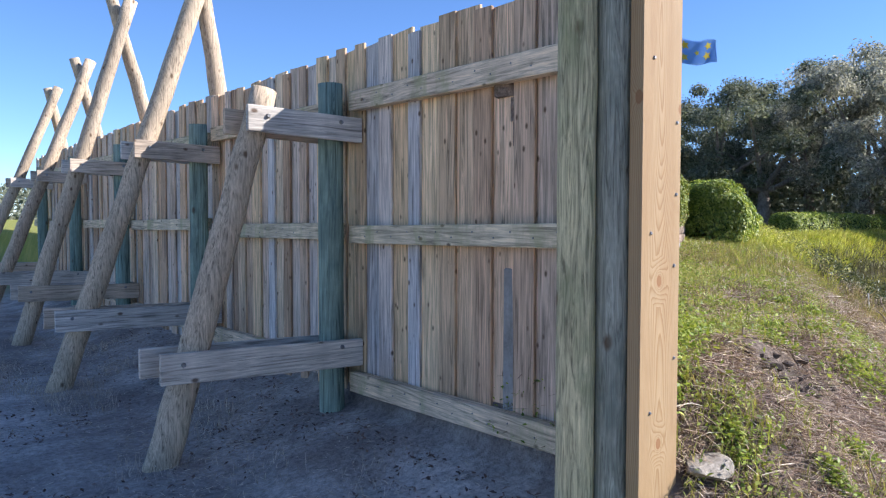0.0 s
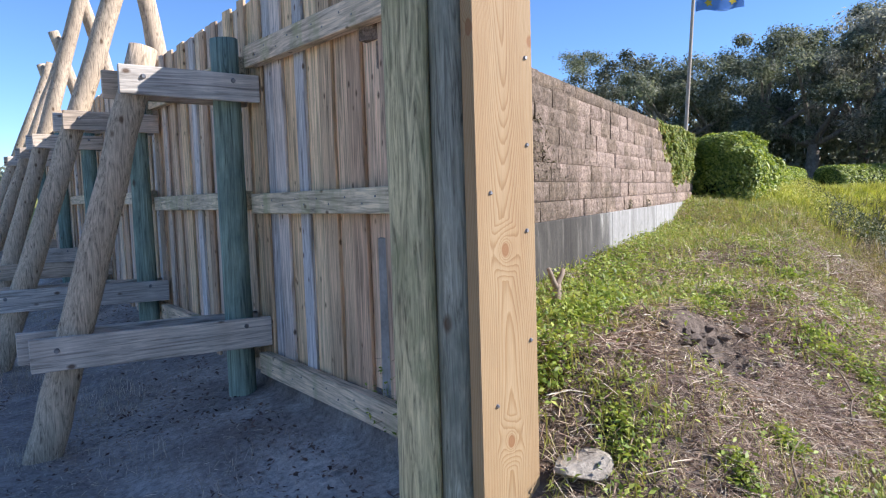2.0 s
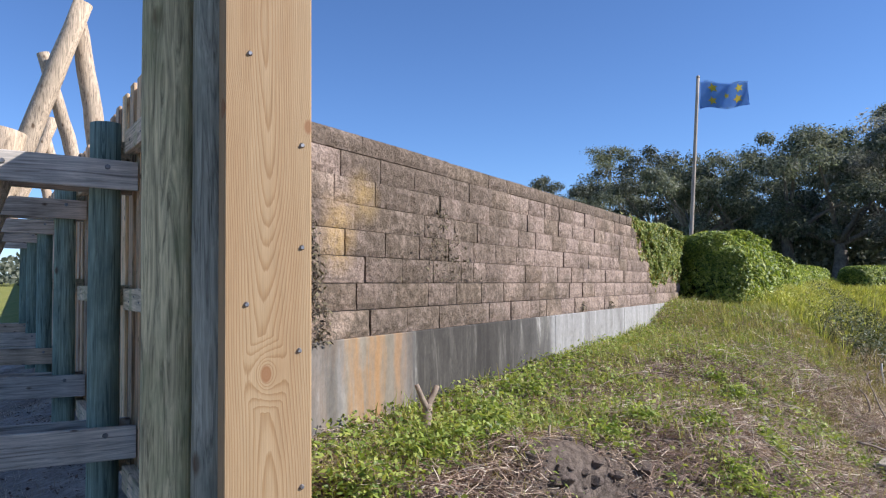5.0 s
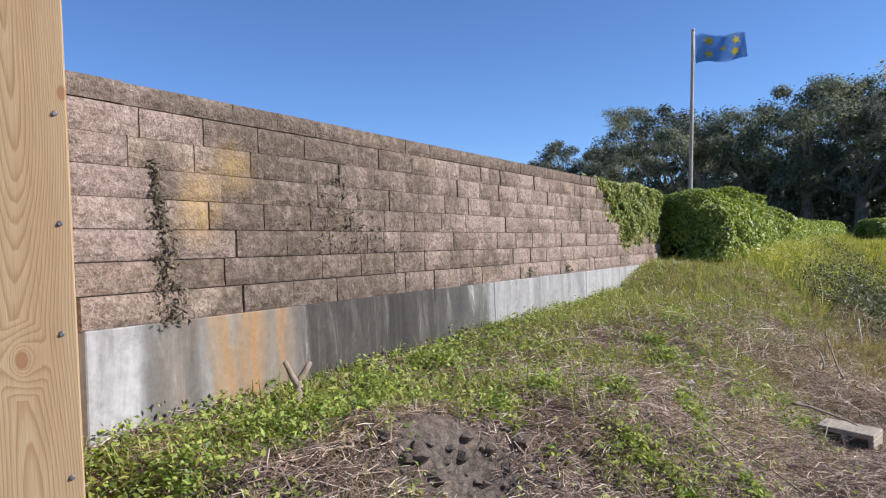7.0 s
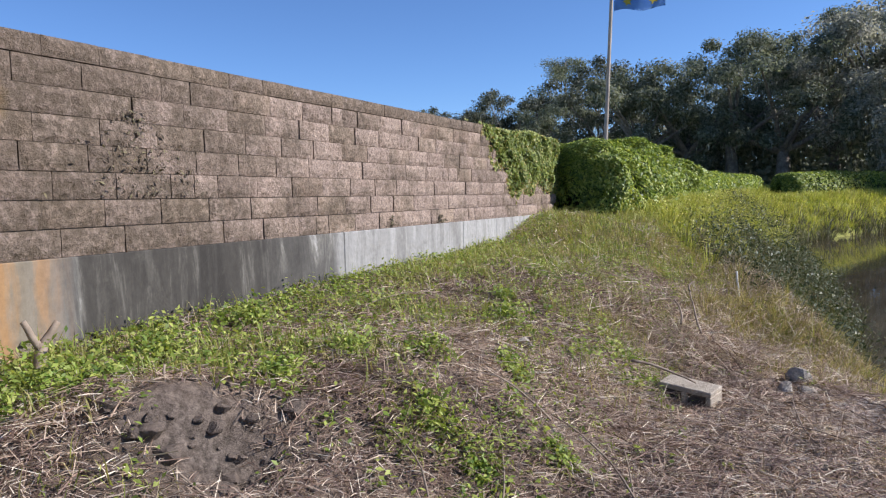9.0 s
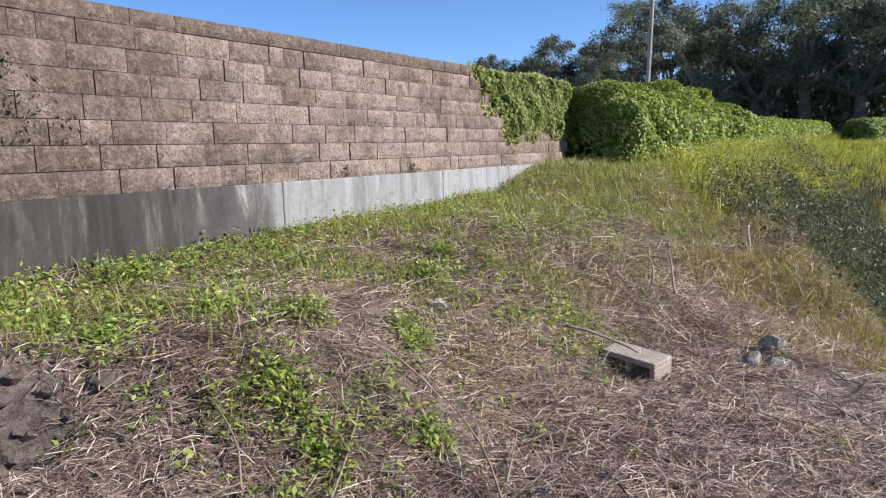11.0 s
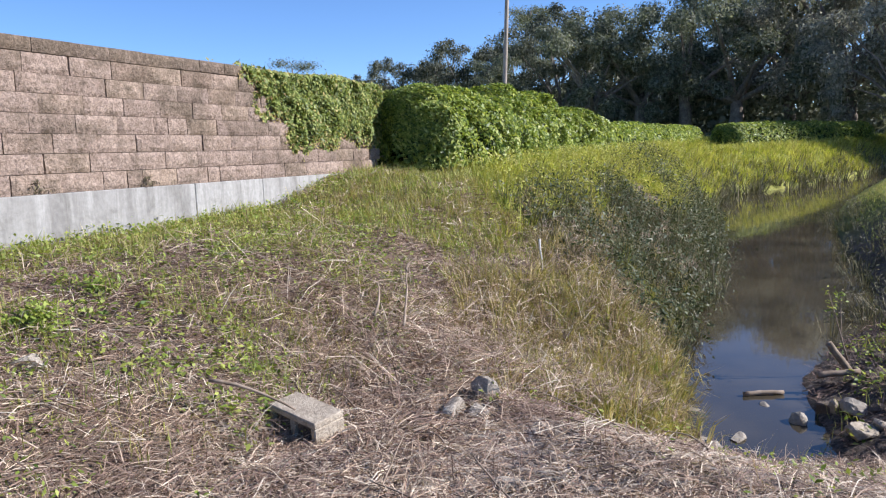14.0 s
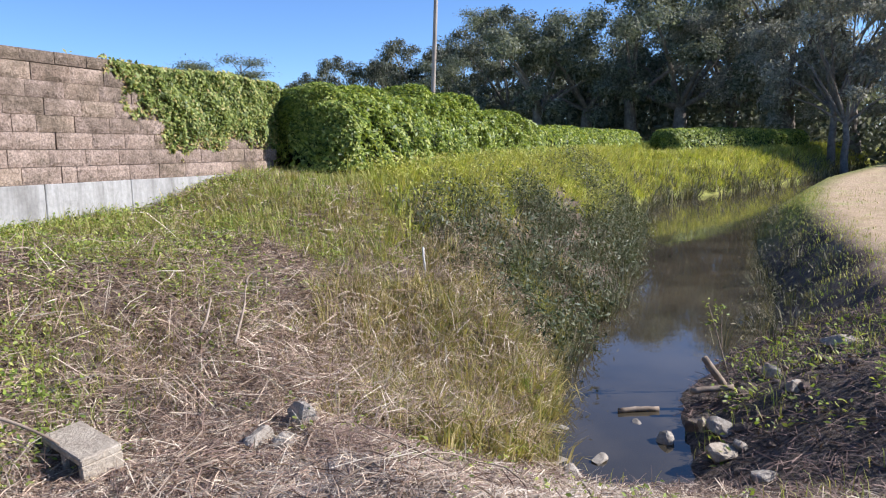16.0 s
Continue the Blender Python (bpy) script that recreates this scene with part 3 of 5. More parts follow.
for i, (a, b) in enumerate(zip(ends, ends[1:])):
    y0, y1 = (a + 0.1 if i else a), b - (0.1 if b != FENCE_END else 0)
    for za, zb, h in ((2.5, 2.54, 0.16), (1.47, 1.43, 0.148), (0.27, 0.2, 0.165)):
        dz = rng.uniform(-0.02, 0.02) if i else 0
        bm = box(bmesh.new(), -0.088, -0.003, y0, y1, -h, 0, 0.005)
        for v in bm.verts:
            v.co.z += za + (zb - za) * (v.co.y - y0) / (y1 - y0) + dz
            v.co.x += boards_at(v.co.y)
        rail = part("rail", bm, M_RAIL, fence)
        if i < 2:
            for k in range(int((y1 - y0) / 0.19)):
                yy = y0 + 0.08 + k * 0.19 + rng.uniform(-0.03, 0.03)
                zz = za + (zb - za) * (yy - y0) / (y1 - y0) + dz - h * (0.35 if k % 2 else 0.6)
                bm = bmesh.new()
                bmesh.ops.create_cone(bm, segments=6, radius1=0.007, radius2=0.005, depth=0.006, cap_ends=True, matrix=Matrix.Translation((boards_at(yy) - 0.0895, yy, zz)) @ Matrix.Rotation(radians(-90), 4, "Y"))
                part("nail_head", bm, M_STEEL, rail, "small dark nail head")
for k, yy in enumerate(POSTS):
    xp = boards_at(yy) - 0.197
    part("post", log((xp, yy, -0.5), (xp, yy, 2.59 + rng.uniform(-0.02, 0.04)), 0.109, 0.102, rng, 10, 18, 0.002), M_POST, fence, "green treated round post", True)
part("end_post", log((2.845, 2.715, -0.4), (2.845, 2.715, 3.05), 0.104, 0.1, rng, 12, 22, 0.002), M_POST_OLIVE, fence, "olive-stained treated round end post", True)
part("end_post", log((2.998, 2.588, -0.4), (2.998, 2.588, 3.05), 0.103, 0.1, rng, 12, 22, 0.002), M_POST_GREY, fence, "grey-green treated round end post", True)
timber = part("end_timber", box(bmesh.new(), 2.962, 3.278, 2.388, 2.47, -0.2, 3.1, 0.006), M_TIMBER, fence, "pale new sawn timber face with knots and screws")
for x, z in ((3.24, 1.99), (3.24, 1.62), (3.04, 1.42), (3.23, 1.25), (3.24, 0.765), (3.05, 0.5), (3.05, 2.3)):
    bm = bmesh.new()
    bmesh.ops.create_cone(bm, segments=10, radius1=0.011, radius2=0.006, depth=0.008, cap_ends=True, matrix=Matrix.Translation((x, 2.385, z)) @ Matrix.Rotation(radians(90), 4, "X"))
    part("screw_head", bm, M_STEEL, timber, "dull steel screw head")
# props: foot x, x at height 2.35, end height of the inner log, foot offset in y, top and slant of the outer log
PROPS = [(1.485, 2.26, 2.5, 0.0, None), (1.28, 2.2, 4.5, -0.02, (2.89, 4.4, 0.15)), (1.31, 2.12, 4.8, 0.02, (2.64, 4.85, 0.27)), (1.1, 2.11, 4.45, 0.0, (2.66, 4.5, 0.27)), (0.95, 2.03, 4.4, 0.0, (2.67, 4.4, 0.22))]
for k, (yy, (xf, xt, zt, oy, outer)) in enumerate(zip(POSTS, PROPS)):
    slope = (xt - xf) / 2.65
    at = lambda z: (xf + slope * (z + 0.3), yy + oy * (2.3 - z) / 2.6, z)
    part("prop_log", log(at(-0.5), at(zt), 0.122, 0.1, rng, 16, 16, 0.007, bend=0.02), M_LOG, fence, "peeled leaning log prop", True)
    if outer:
        xo, zo, tip = outer
        f = lambda z: (xo + (zo - z) * tip, yy + 0.2, z)
        part("prop_log", log(f(2.4), f(zo), 0.112, 0.09, rng, 10, 14, 0.007, bend=0.02), M_LOG, fence, "peeled log prop crossing above the boards", True)
    for z0, h, xs in ((0.3, 0.225, xf - 0.05), (2.15, 0.2, xt - 0.165)):
        for side_y in (-1, 1):
            ya = yy + side_y * 0.165 - 0.023
            sh = 0.0 if side_y < 0 else -0.06
            tilt = -0.025 if z0 < 1 else -0.035
            bm = box(bmesh.new(), xs + sh, boards_at(yy) - 0.004, ya, ya + 0.045, z0, z0 + h, 0.004)
            for v in bm.verts:
                v.co.z += tilt * (v.co.x - xs)
            brace = part("brace", bm, M_BRACE, fence)
            if side_y < 0:
                for bx in (xs + 0.16, boards_at(yy) - 0.2):
                    bb = bmesh.new()
                    bmesh.ops.create_cone(bb, segments=8, radius1=0.02, radius2=0.013, depth=0.02, cap_ends=True, matrix=Matrix.Translation((bx, ya - 0.008, z0 + h * 0.6)) @ Matrix.Rotation(radians(90), 4, "X"))
                    part("bolt", bb, M_STEEL, brace, "dark bolt head")


# ---- the block wall on its concrete footing ----
FALL = 0.0135
WALL_LEN, COURSE, BLOCK, COURSES = 10.3, 0.1575, 0.42, 7
WALL_START, FOOT_OUT, BASE_OUT, SETBACK = -0.07, 0.125, 0.108, 0.019


def face_out(z):
    """How far the stepped face stands out at height z."""
    return BASE_OUT - SETBACK * (z - 1.17) / COURSE


def wall_pose(u, out, z):
    """A place on the wall: u metres along, out from its face, at height z before the fall."""
    x, y = WALL_AT + WALL_DIR * u + WALL_OUT * out
    return pose(x, y, z - FALL * u, 0, 0, 0) @ Matrix.Rotation(math.atan2(WALL_DIR[1], WALL_DIR[0]), 4, "Z") @ Matrix.Rotation(math.atan(FALL), 4, "Y")


wall = thing("wall_blocks", (3.32, 3.45, 0.68), "split-face tan block wall with dark stains", "wall", kind="structure")
bm = box(bmesh.new(), WALL_START + 0.02, WALL_LEN - 0.02, 0.02 - BASE_OUT, 0.24, 1.16, 2.272)
for v in bm.verts:
    if v.co.y < 0.1:
        v.co.y += SETBACK / COURSE * (v.co.z - 1.16)
bm.transform(wall_pose(0, 0, 0))
part("mortar_core", bm, M_MORTAR, wall, "dark recessed mortar")


# ---- vegetation helpers ----
def blades(name, base, length, width, lean, gen, mat, parent=None):
    """Grass blades: bent strips that rise from the points base."""
    n = len(base)
    h = gen.random(n) * math.tau
    dirx = np.stack([np.cos(h), np.sin(h), np.zeros(n)], -1)
    side = np.stack([-np.sin(h), np.cos(h), np.zeros(n)], -1) * (width / 2)[:, None]
    up = np.array((0, 0, 1.0))
    mid = base + up * (length * 0.58 * np.cos(lean * 0.5))[:, None] + dirx * (length * 0.58 * np.sin(lean * 0.5))[:, None]
    tip = mid + up * (length * 0.45 * np.cos(lean * 1.4))[:, None] + dirx * (length * 0.45 * np.sin(lean * 1.4))[:, None]
    verts = np.stack([base - side, base + side, mid + side * 0.8, mid - side * 0.8, tip], 1).reshape(-1, 3)
    o = np.arange(n)[:, None] * 5
    return arrays(name, verts, o + np.array((0, 1, 2, 3)), mat, parent, o + np.array((3, 2, 4)))


def leaves(name, at, normal, size, aspect, gen, mat, parent=None):
    """Loose leaves: folded diamonds at the points, facing about the normals."""
    n = len(at)
    nn = normal + gen.normal(0, 0.55, (n, 3))
    nn /= np.linalg.norm(nn, axis=1)[:, None] + 1e-9
    r = gen.normal(0, 1, (n, 3))
    a = np.cross(nn, r)
    a /= np.linalg.norm(a, axis=1)[:, None] + 1e-9
    b = np.cross(nn, a)
    s = size[:, None]
    verts = np.stack([at - a * s, at + b * s * aspect + nn * s * 0.18, at + a * s * 1.1, at - b * s * aspect + nn * s * 0.18], 1).reshape(-1, 3)
    return arrays(name, verts, np.arange(n)[:, None] * 4 + np.array((0, 1, 2, 3)), mat, parent)


def scatter(gen, n, x0, x1, y0, y1):
    return gen.uniform(x0, x1, n), gen.uniform(y0, y1, n)


def grown(gen, x, y, dens):
    """Keeps the points of x, y by a density of 0 to 1, on the land."""
    keep = gen.random(len(x)) < dens
    x, y = x[keep], y[keep]
    return np.stack([x, y, land(x, y) - 0.01], -1)


def outside(x, y):
    u, v = uv(x, y)
    inner = (x < 3.12) & (y > 2.75)
    return ~inner & ((v > 0.06) | (u > 10.3) | (u < 0)) & ~((x > 2.94) & (x < 3.3) & (y > 2.36) & (y < 2.74))


def stuff(ob, label, category):
    return tagged(ob, label, category, kind="stuff")


gen = np.random.default_rng(7)

# ivy over the far end of the wall
n = 52000
u = gen.uniform(7.0, 10.45, n)
z = gen.uniform(1.25, 2.62, n)
rim = 7.25 + (2.42 - z) * 1.1 + 0.5 * (lattice(u * 7, z * 7, 1.0, 4) - 0.5) + 0.25 * (lattice(u * 20, z * 20, 1.0, 14) - 0.5)
top = 2.36 + 0.13 * lattice(u, u * 0, 0.5, 5)
low = 1.56 - 0.28 * lattice(u, u * 0, 0.35, 6)
inside = np.minimum(np.minimum((u - rim) / 0.5, (z - low) / 0.3), (top - z) / 0.06)
keep = (inside > 0) & (gen.random(n) < np.clip(inside, 0.08, 1) ** 1.2)
u, z, inside = u[keep], z[keep], np.clip(inside[keep], 0, 1)
out = face_out(z) + 0.01 + (gen.uniform(0.0, 0.06, len(u)) + 0.11 * lattice(u * 6, z * 6, 1.0, 7)) * inside * np.clip((u - 7.0) / 1.6, 0.1, 1)
P = np.stack([WALL_AT[0] + WALL_DIR[0] * u + WALL_OUT[0] * out, WALL_AT[1] + WALL_DIR[1] * u + WALL_OUT[1] * out, z - FALL * u], -1)
edge = gen.random(len(P)) > inside * 0.75 + 0.22
nrm = np.array((WALL_OUT[0], WALL_OUT[1], 0.5))
stuff(leaves("ivy", P[~edge], nrm, gen.uniform(0.013, 0.036, (~edge).sum()), 0.55, gen, M_IVY), "green ivy hanging over a block wall", "ivy")
stuff(leaves("ivy", P[edge], nrm, gen.uniform(0.012, 0.028, edge.sum()), 0.5, gen, M_IVY_DRY), "yellowing ivy leaves along the edge of the growth", "ivy")


def hedge(name, a, b, half, z_top, label, count, size, uneven=0.15, lump=0.3):
    """A grown-out hedge from a to b: a smooth body coloured dark as shade, with rounded shoulders and ends, under
    leaves.
    """
    a, b = np.array(a), np.array(b)
    ln = np.linalg.norm(b - a)
    ax = (b - a) / ln
    sd = np.array((ax[1], -ax[0]))
    ob = thing(name, (a[0], a[1], float(land(a[0], a[1]))), label, "hedge")
    rim = min(0.45, 1.5 * half / ln)

    def shape(f, th, swell):
        """A place on the hedge: f along it, th round the section from one foot to the other."""
        e = np.sqrt(np.clip(1 - np.clip((np.abs(f - 0.5) * 2 - (1 - rim)) / rim, 0, 1) ** 2, 0.0, 1))
        g = land(a[0] + ax[0] * ln * f, a[1] + ax[1] * ln * f, False)
        ht = np.interp(f, np.linspace(0, 1, len(z_top)), z_top) + uneven * (lattice(f * ln, f * 0, 0.7, 8) - 0.5) * 2
        c, s = np.cos(th), np.sin(th)
        off = half * e * np.sign(c) * np.abs(c) ** 0.72 * swell
        z = g + (ht - g) * np.where(f < 0.5, 0.72 + 0.28 * e, 0.85 + 0.15 * e) * np.abs(s) ** 0.6 * (0.86 + 0.18 * swell)
        along = ln * f
        return np.stack([a[0] + ax[0] * along + sd[0] * off, a[1] + ax[1] * along + sd[1] * off, z], -1)
    f, th = gen.random(count), np.clip(gen.random(count) * 1.1 - 0.05, 0.005, 0.995) * math.pi
    tip = gen.random(count) < 0.16
    f = np.where(tip, gen.random(count) ** 1.6 * rim * 0.5, f)
    swell = 1 + lump * (lattice(f * ln, th * 1.3, 0.75, 9) - 0.5) + 0.9 * lump * (lattice(f * ln, th * 1.3, 0.27, 10) - 0.5) - gen.random(count) ** 2 * 0.3
    at = shape(f, th, swell)
    c = np.cos(th)
    back = np.where(f < rim * 0.5, -(1 - f / (rim * 0.5)), 0.0)
    nrm = np.stack([sd[0] * c + ax[0] * back, sd[1] * c + ax[1] * back, 0.4 + 0.8 * np.sin(th)], -1)
    stuff(leaves("foliage", at, nrm, gen.uniform(0.55, 1.35, count) * size, 0.42, gen, M_HEDGE, ob), "", "")
    # smooth sheet under the leaves, its dark colour standing in for inner shade
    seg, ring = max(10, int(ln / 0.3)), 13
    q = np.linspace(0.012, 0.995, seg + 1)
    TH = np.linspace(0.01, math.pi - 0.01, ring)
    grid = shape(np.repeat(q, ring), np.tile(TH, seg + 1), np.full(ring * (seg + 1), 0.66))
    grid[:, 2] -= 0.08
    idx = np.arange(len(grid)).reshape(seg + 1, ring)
    tagged(arrays("inner_shade", grid, np.stack([idx[:-1, :-1], idx[1:, :-1], idx[1:, 1:], idx[:-1, 1:]], -1).reshape(-1, 4), M_HEDGE_SHADE, ob), "dark sheet inside, coloured as the foliage's shade")
    return ob


# near-black green: the shade deep in the foliage, put into colour
M_HEDGE_SHADE = plain("hedge_shade", [(0.3, (0.012, 0.018, 0.006)), (0.7, (0.03, 0.045, 0.012))], 9)
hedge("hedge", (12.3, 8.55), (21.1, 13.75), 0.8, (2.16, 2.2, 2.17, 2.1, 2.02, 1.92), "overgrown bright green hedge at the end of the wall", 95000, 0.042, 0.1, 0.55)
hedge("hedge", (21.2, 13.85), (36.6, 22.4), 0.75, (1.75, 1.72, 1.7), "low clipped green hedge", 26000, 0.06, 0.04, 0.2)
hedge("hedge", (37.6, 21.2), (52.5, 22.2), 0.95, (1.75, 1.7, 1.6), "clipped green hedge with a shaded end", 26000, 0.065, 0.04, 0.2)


# ---- flagpole and flag ----
pole = thing("flagpole", (19.45, 15.04, 0.9), "tall slim flagpole leaning slightly behind the hedge", "flagpole")
part("pole", log((19.45, 15.04, 0.8), (19.71, 14.78, 7.25), 0.063, 0.047, rng, 10, 12, 0.0), M_POLE, pole, "", True)
bm = bmesh.new()
bmesh.ops.create_uvsphere(bm, u_segments=12, v_segments=8, radius=0.055, matrix=Matrix.Translation((19.712, 14.778, 7.28)))
part("finial", bm, M_POLE, pole, "", True)


def cloth(name, stops):
    m, nt, b = material(name, 0.8, 0.2)
    geo = nt.nodes.new("ShaderNodeNewGeometry").outputs["Position"]
    nt.links.new(ramp(nt, noise_tex(nt, geo, 6, 3), stops), b.inputs["Base Color"])
    t = nt.nodes.new("ShaderNodeBsdfTranslucent")
    t.inputs["Color"].default_value = (*stops[-1][1], 1)
    mx = nt.nodes.new("ShaderNodeMixShader")
    mx.inputs[0].default_value = 0.5
    nt.links.new(b.outputs[0], mx.inputs[1])
    nt.links.new(t.outputs[0], mx.inputs[2])
    nt.links.new(mx.outputs[0], nt.nodes["Material Output"].inputs["Surface"])
    return m


M_FLAG = cloth("blue_flag_cloth", [(0.3, (0.16, 0.34, 0.68)), (0.7, (0.26, 0.46, 0.82))])
M_GOLD = cloth("yellow_emblem_cloth", [(0.3, (0.75, 0.55, 0.05)), (0.7, (0.85, 0.66, 0.1))])
flag = thing("flag", (19.7, 14.8, 6.3), "blue flag with yellow emblems flying from a pole", "flag")
FLY, DROP = Vector((0.84, -0.54, 0.0)), 0.82


def on_flag(s, t, proud=0.0):
    """A place on the cloth: s along the fly, t down the hoist, 0 to 1."""
    p = Vector((19.70, 14.79, 7.15)) + FLY * (0.05 + 1.45 * s) + Vector((0, 0, -DROP * t * (1 - 0.12 * s) - 0.06 * s * math.sin(3 * s)))
    return p + Vector((0.54, 0.84, 0)) * (0.09 * s * math.sin(s * 8 + t * 1.5) - proud) + Vector((0, 0, 0.04 * math.sin(s * 9)))


bm = bmesh.new()
g = [[bm.verts.new(on_flag(i / 28, j / 10)) for j in range(11)] for i in range(29)]
for i in range(28):
    for j in range(10):
        bm.faces.new((g[i][j], g[i + 1][j], g[i + 1][j + 1], g[i][j + 1]))
bmesh.ops.solidify(bm, geom=bm.faces[:], thickness=0.004)
part("cloth", bm, M_FLAG, flag, "", True)
for s, t, rr in ((0.27, 0.26, 0.17), (0.8, 0.27, 0.16), (0.26, 0.74, 0.15), (0.78, 0.68, 0.17), (0.53, 0.5, 0.1)):
    for proud in (0.008, -0.008):
        bm = bmesh.new()
        rim_v = [bm.verts.new(on_flag(s + math.cos(a * math.tau / 10) * rr * (1 if a % 2 else 0.5) * 0.62, t + math.sin(a * math.tau / 10) * rr * (1 if a % 2 else 0.5) * 1.1, proud)) for a in range(10)]
        bm.faces.new(rim_v)
        part("emblem", bm, M_GOLD, flag, "yellow star-like emblem")


# ---- trees ----
def oak(name, seed, height, spread, trunk_r, count, label, mat=None):
    """A spreading oak at the origin: tapered trunk, limbs, a ragged crown of leaf clumps, hanging moss."""
    r = random.Random(seed)
    gn = np.random.default_rng(seed)
    ob = thing(name, (0, 0, 0), label, "tree", "trees of the oak wood")
    bm = log((0, 0, -0.4), (r.uniform(-0.3, 0.3), r.uniform(-0.3, 0.3), height * 0.3), trunk_r * 1.25, trunk_r * 0.75, r, 6, 9, 0.05, True)
    centers = []
    fork = Vector((0, 0, height * 0.26))
    for k in range(9):
        h = k * math.tau / 9 + r.uniform(-0.4, 0.4)
        reach = spread * r.uniform(0.45, 0.95)
        zz = height * r.uniform(0.35, 0.86)
        mid = fork + Vector((math.cos(h) * reach * 0.45, math.sin(h) * reach * 0.45, (zz - fork.z) * 0.55))
        end = Vector((math.cos(h) * reach, math.sin(h) * reach, zz))
        for p, q, ra, rb in ((fork, mid, trunk_r * 0.5, trunk_r * 0.3), (mid, end, trunk_r * 0.3, trunk_r * 0.1)):
            t = log(p, q, ra, rb, r, 4, 6, 0.05, False)
            me = bpy.data.meshes.new("limb")
            t.to_mesh(me)
            t.free()
            bm.from_mesh(me)
            bpy.data.meshes.remove(me)
        centers += [end, mid.lerp(end, 0.6) + Vector((r.uniform(-1, 1), r.uniform(-1, 1), 0.8))]
    part("trunk", bm, M_BARK, ob, "grey-brown trunk and limbs", True)
    for k in range(9):
        h = r.random() * math.tau
        q = spread * math.sqrt(r.random()) * 0.75
        centers.append(Vector((math.cos(h) * q, math.sin(h) * q, height * (0.97 - 0.25 * (q / spread) ** 2) - r.random() * height * 0.12)))
    for k in range(8):
        h = r.random() * math.tau
        q = spread * r.uniform(0.75, 1.05)
        centers.append(Vector((math.cos(h) * q, math.sin(h) * q, height * r.uniform(0.22, 0.5))))
    C = np.array([tuple(c) for c in centers])
    R = gn.uniform(0.13, 0.24, len(C)) * spread
    pick = gn.integers(0, len(C), count)
    dv = gn.normal(0, 1, (count, 3))
    dv /= np.linalg.norm(dv, axis=1)[:, None]
    rad = gn.random(count) ** 0.45
    at = C[pick] + dv * (R[pick] * rad)[:, None] * np.array((1, 1, 0.72)) * (0.75 + 0.5 * gn.random(count))[:, None]
    at[:, 2] = np.clip(at[:, 2], 0.8, None)
    leaves("crown", at, dv * 0.9 + np.array((0, 0, 0.5)), gn.uniform(0.06, 0.15, count), 0.5, gn, mat or M_OAK, ob)
    k = count // (12 if mat else 40)
    pick = gn.integers(0, len(C), k)
    mb = C[pick] + gn.normal(0, 0.5, (k, 3)) * R[pick][:, None]
    mb[:, 2] -= R[pick] * 0.6
    mb[:, 2] = np.clip(mb[:, 2], 2.0, None)
    ln = gn.uniform(0.2, 0.6, k)
    o = np.arange(k)[:, None] * 3
    hh = gn.random(k) * math.tau
    sd = np.stack([np.cos(hh), np.sin(hh), np.zeros(k)], -1) * 0.035
    verts = np.stack([mb - sd, mb + sd, mb - np.stack([sd[:, 1], sd[:, 0], ln], -1)], 1).reshape(-1, 3)
    stuff(arrays("moss", verts, None, M_MOSS, ob, o + np.array((0, 1, 2))), "grey hanging moss", "")
    return ob


kinds = [oak("oak_tree", 11, 10.5, 5.8, 0.42, 15500, "large dark live oak with hanging grey moss"),
         oak("oak_tree", 23, 9.0, 5.0, 0.34, 12500, "dark live oak with a ragged crown"),
         oak("oak_tree", 37, 12.0, 6.2, 0.46, 17000, "tall dark live oak with spreading limbs"),
         oak("oak_tree", 64, 14.0, 4.6, 0.2, 9000, "tall slim tree with a pale trunk by the path", M_OAK_MOSSY),
         oak("oak_tree", 51, 10.5, 4.6, 0.26, 8500, "thin-crowned grey tree with bare limbs", M_OAK_GREY),
         oak("oak_tree", 83, 11.5, 6.0, 0.4, 13500, "pale mossy live oak with hanging grey moss", M_OAK_MOSSY)]
tr = random.Random(5)
first = set()
# the edge of the wood: heading from the walk's start, distance, kind, scale
WOOD = []
for head, dist, k, size in ((9, 66, 2, 1.1), (13, 62, 5, 1.1), (17, 64, 5, 1.15), (20.5, 66, 5, 1.2), (24, 65, 5, 1.25), (27.5, 68, 5, 1.1), (30.5, 64, 0, 1.2), (33.5, 64, 2, 1.0), (36.5, 64, 0, 1.05),
                            (39.5, 62, 1, 1.05), (42, 66, 4, 1.05), (45, 68, 0, 0.85), (47, 80, 4, 1.1), (49.5, 78, 4, 1.05), (52, 84, 4, 1.0), (54.5, 82, 4, 0.95), (57.5, 86, 4, 0.8), (61, 92, 4, 0.75),
                            (23, 80, 5, 1.45), (27, 76, 2, 1.25), (31, 76, 2, 1.2), (35, 78, 0, 1.2), (39, 82, 2, 1.0), (43, 80, 4, 1.35), (46, 84, 1, 1.3), (51, 90, 1, 1.2), (5, 60, 0, 1.0), (1, 64, 2, 1.1), (20.2, 55, 3, 1.0), (21.0, 57, 3, 1.05), (15.0, 58, 3, 1.0)):
    WOOD.append((dist * math.cos(radians(head)), dist * math.sin(radians(head)), k, size))
for x, y, k, size in WOOD:
    m = pose(x, y, float(land(x, y, False)) - 0.1, 0, 0, tr.uniform(0, 360))
    if k not in first:
        first.add(k)
        kinds[k].matrix_basis = m
        kinds[k].scale = (size, size, size * tr.uniform(0.9, 1.05))
    else:
        c = copy_thing(kinds[k], m)
        c.scale = (size, size, size * tr.uniform(0.9, 1.05))

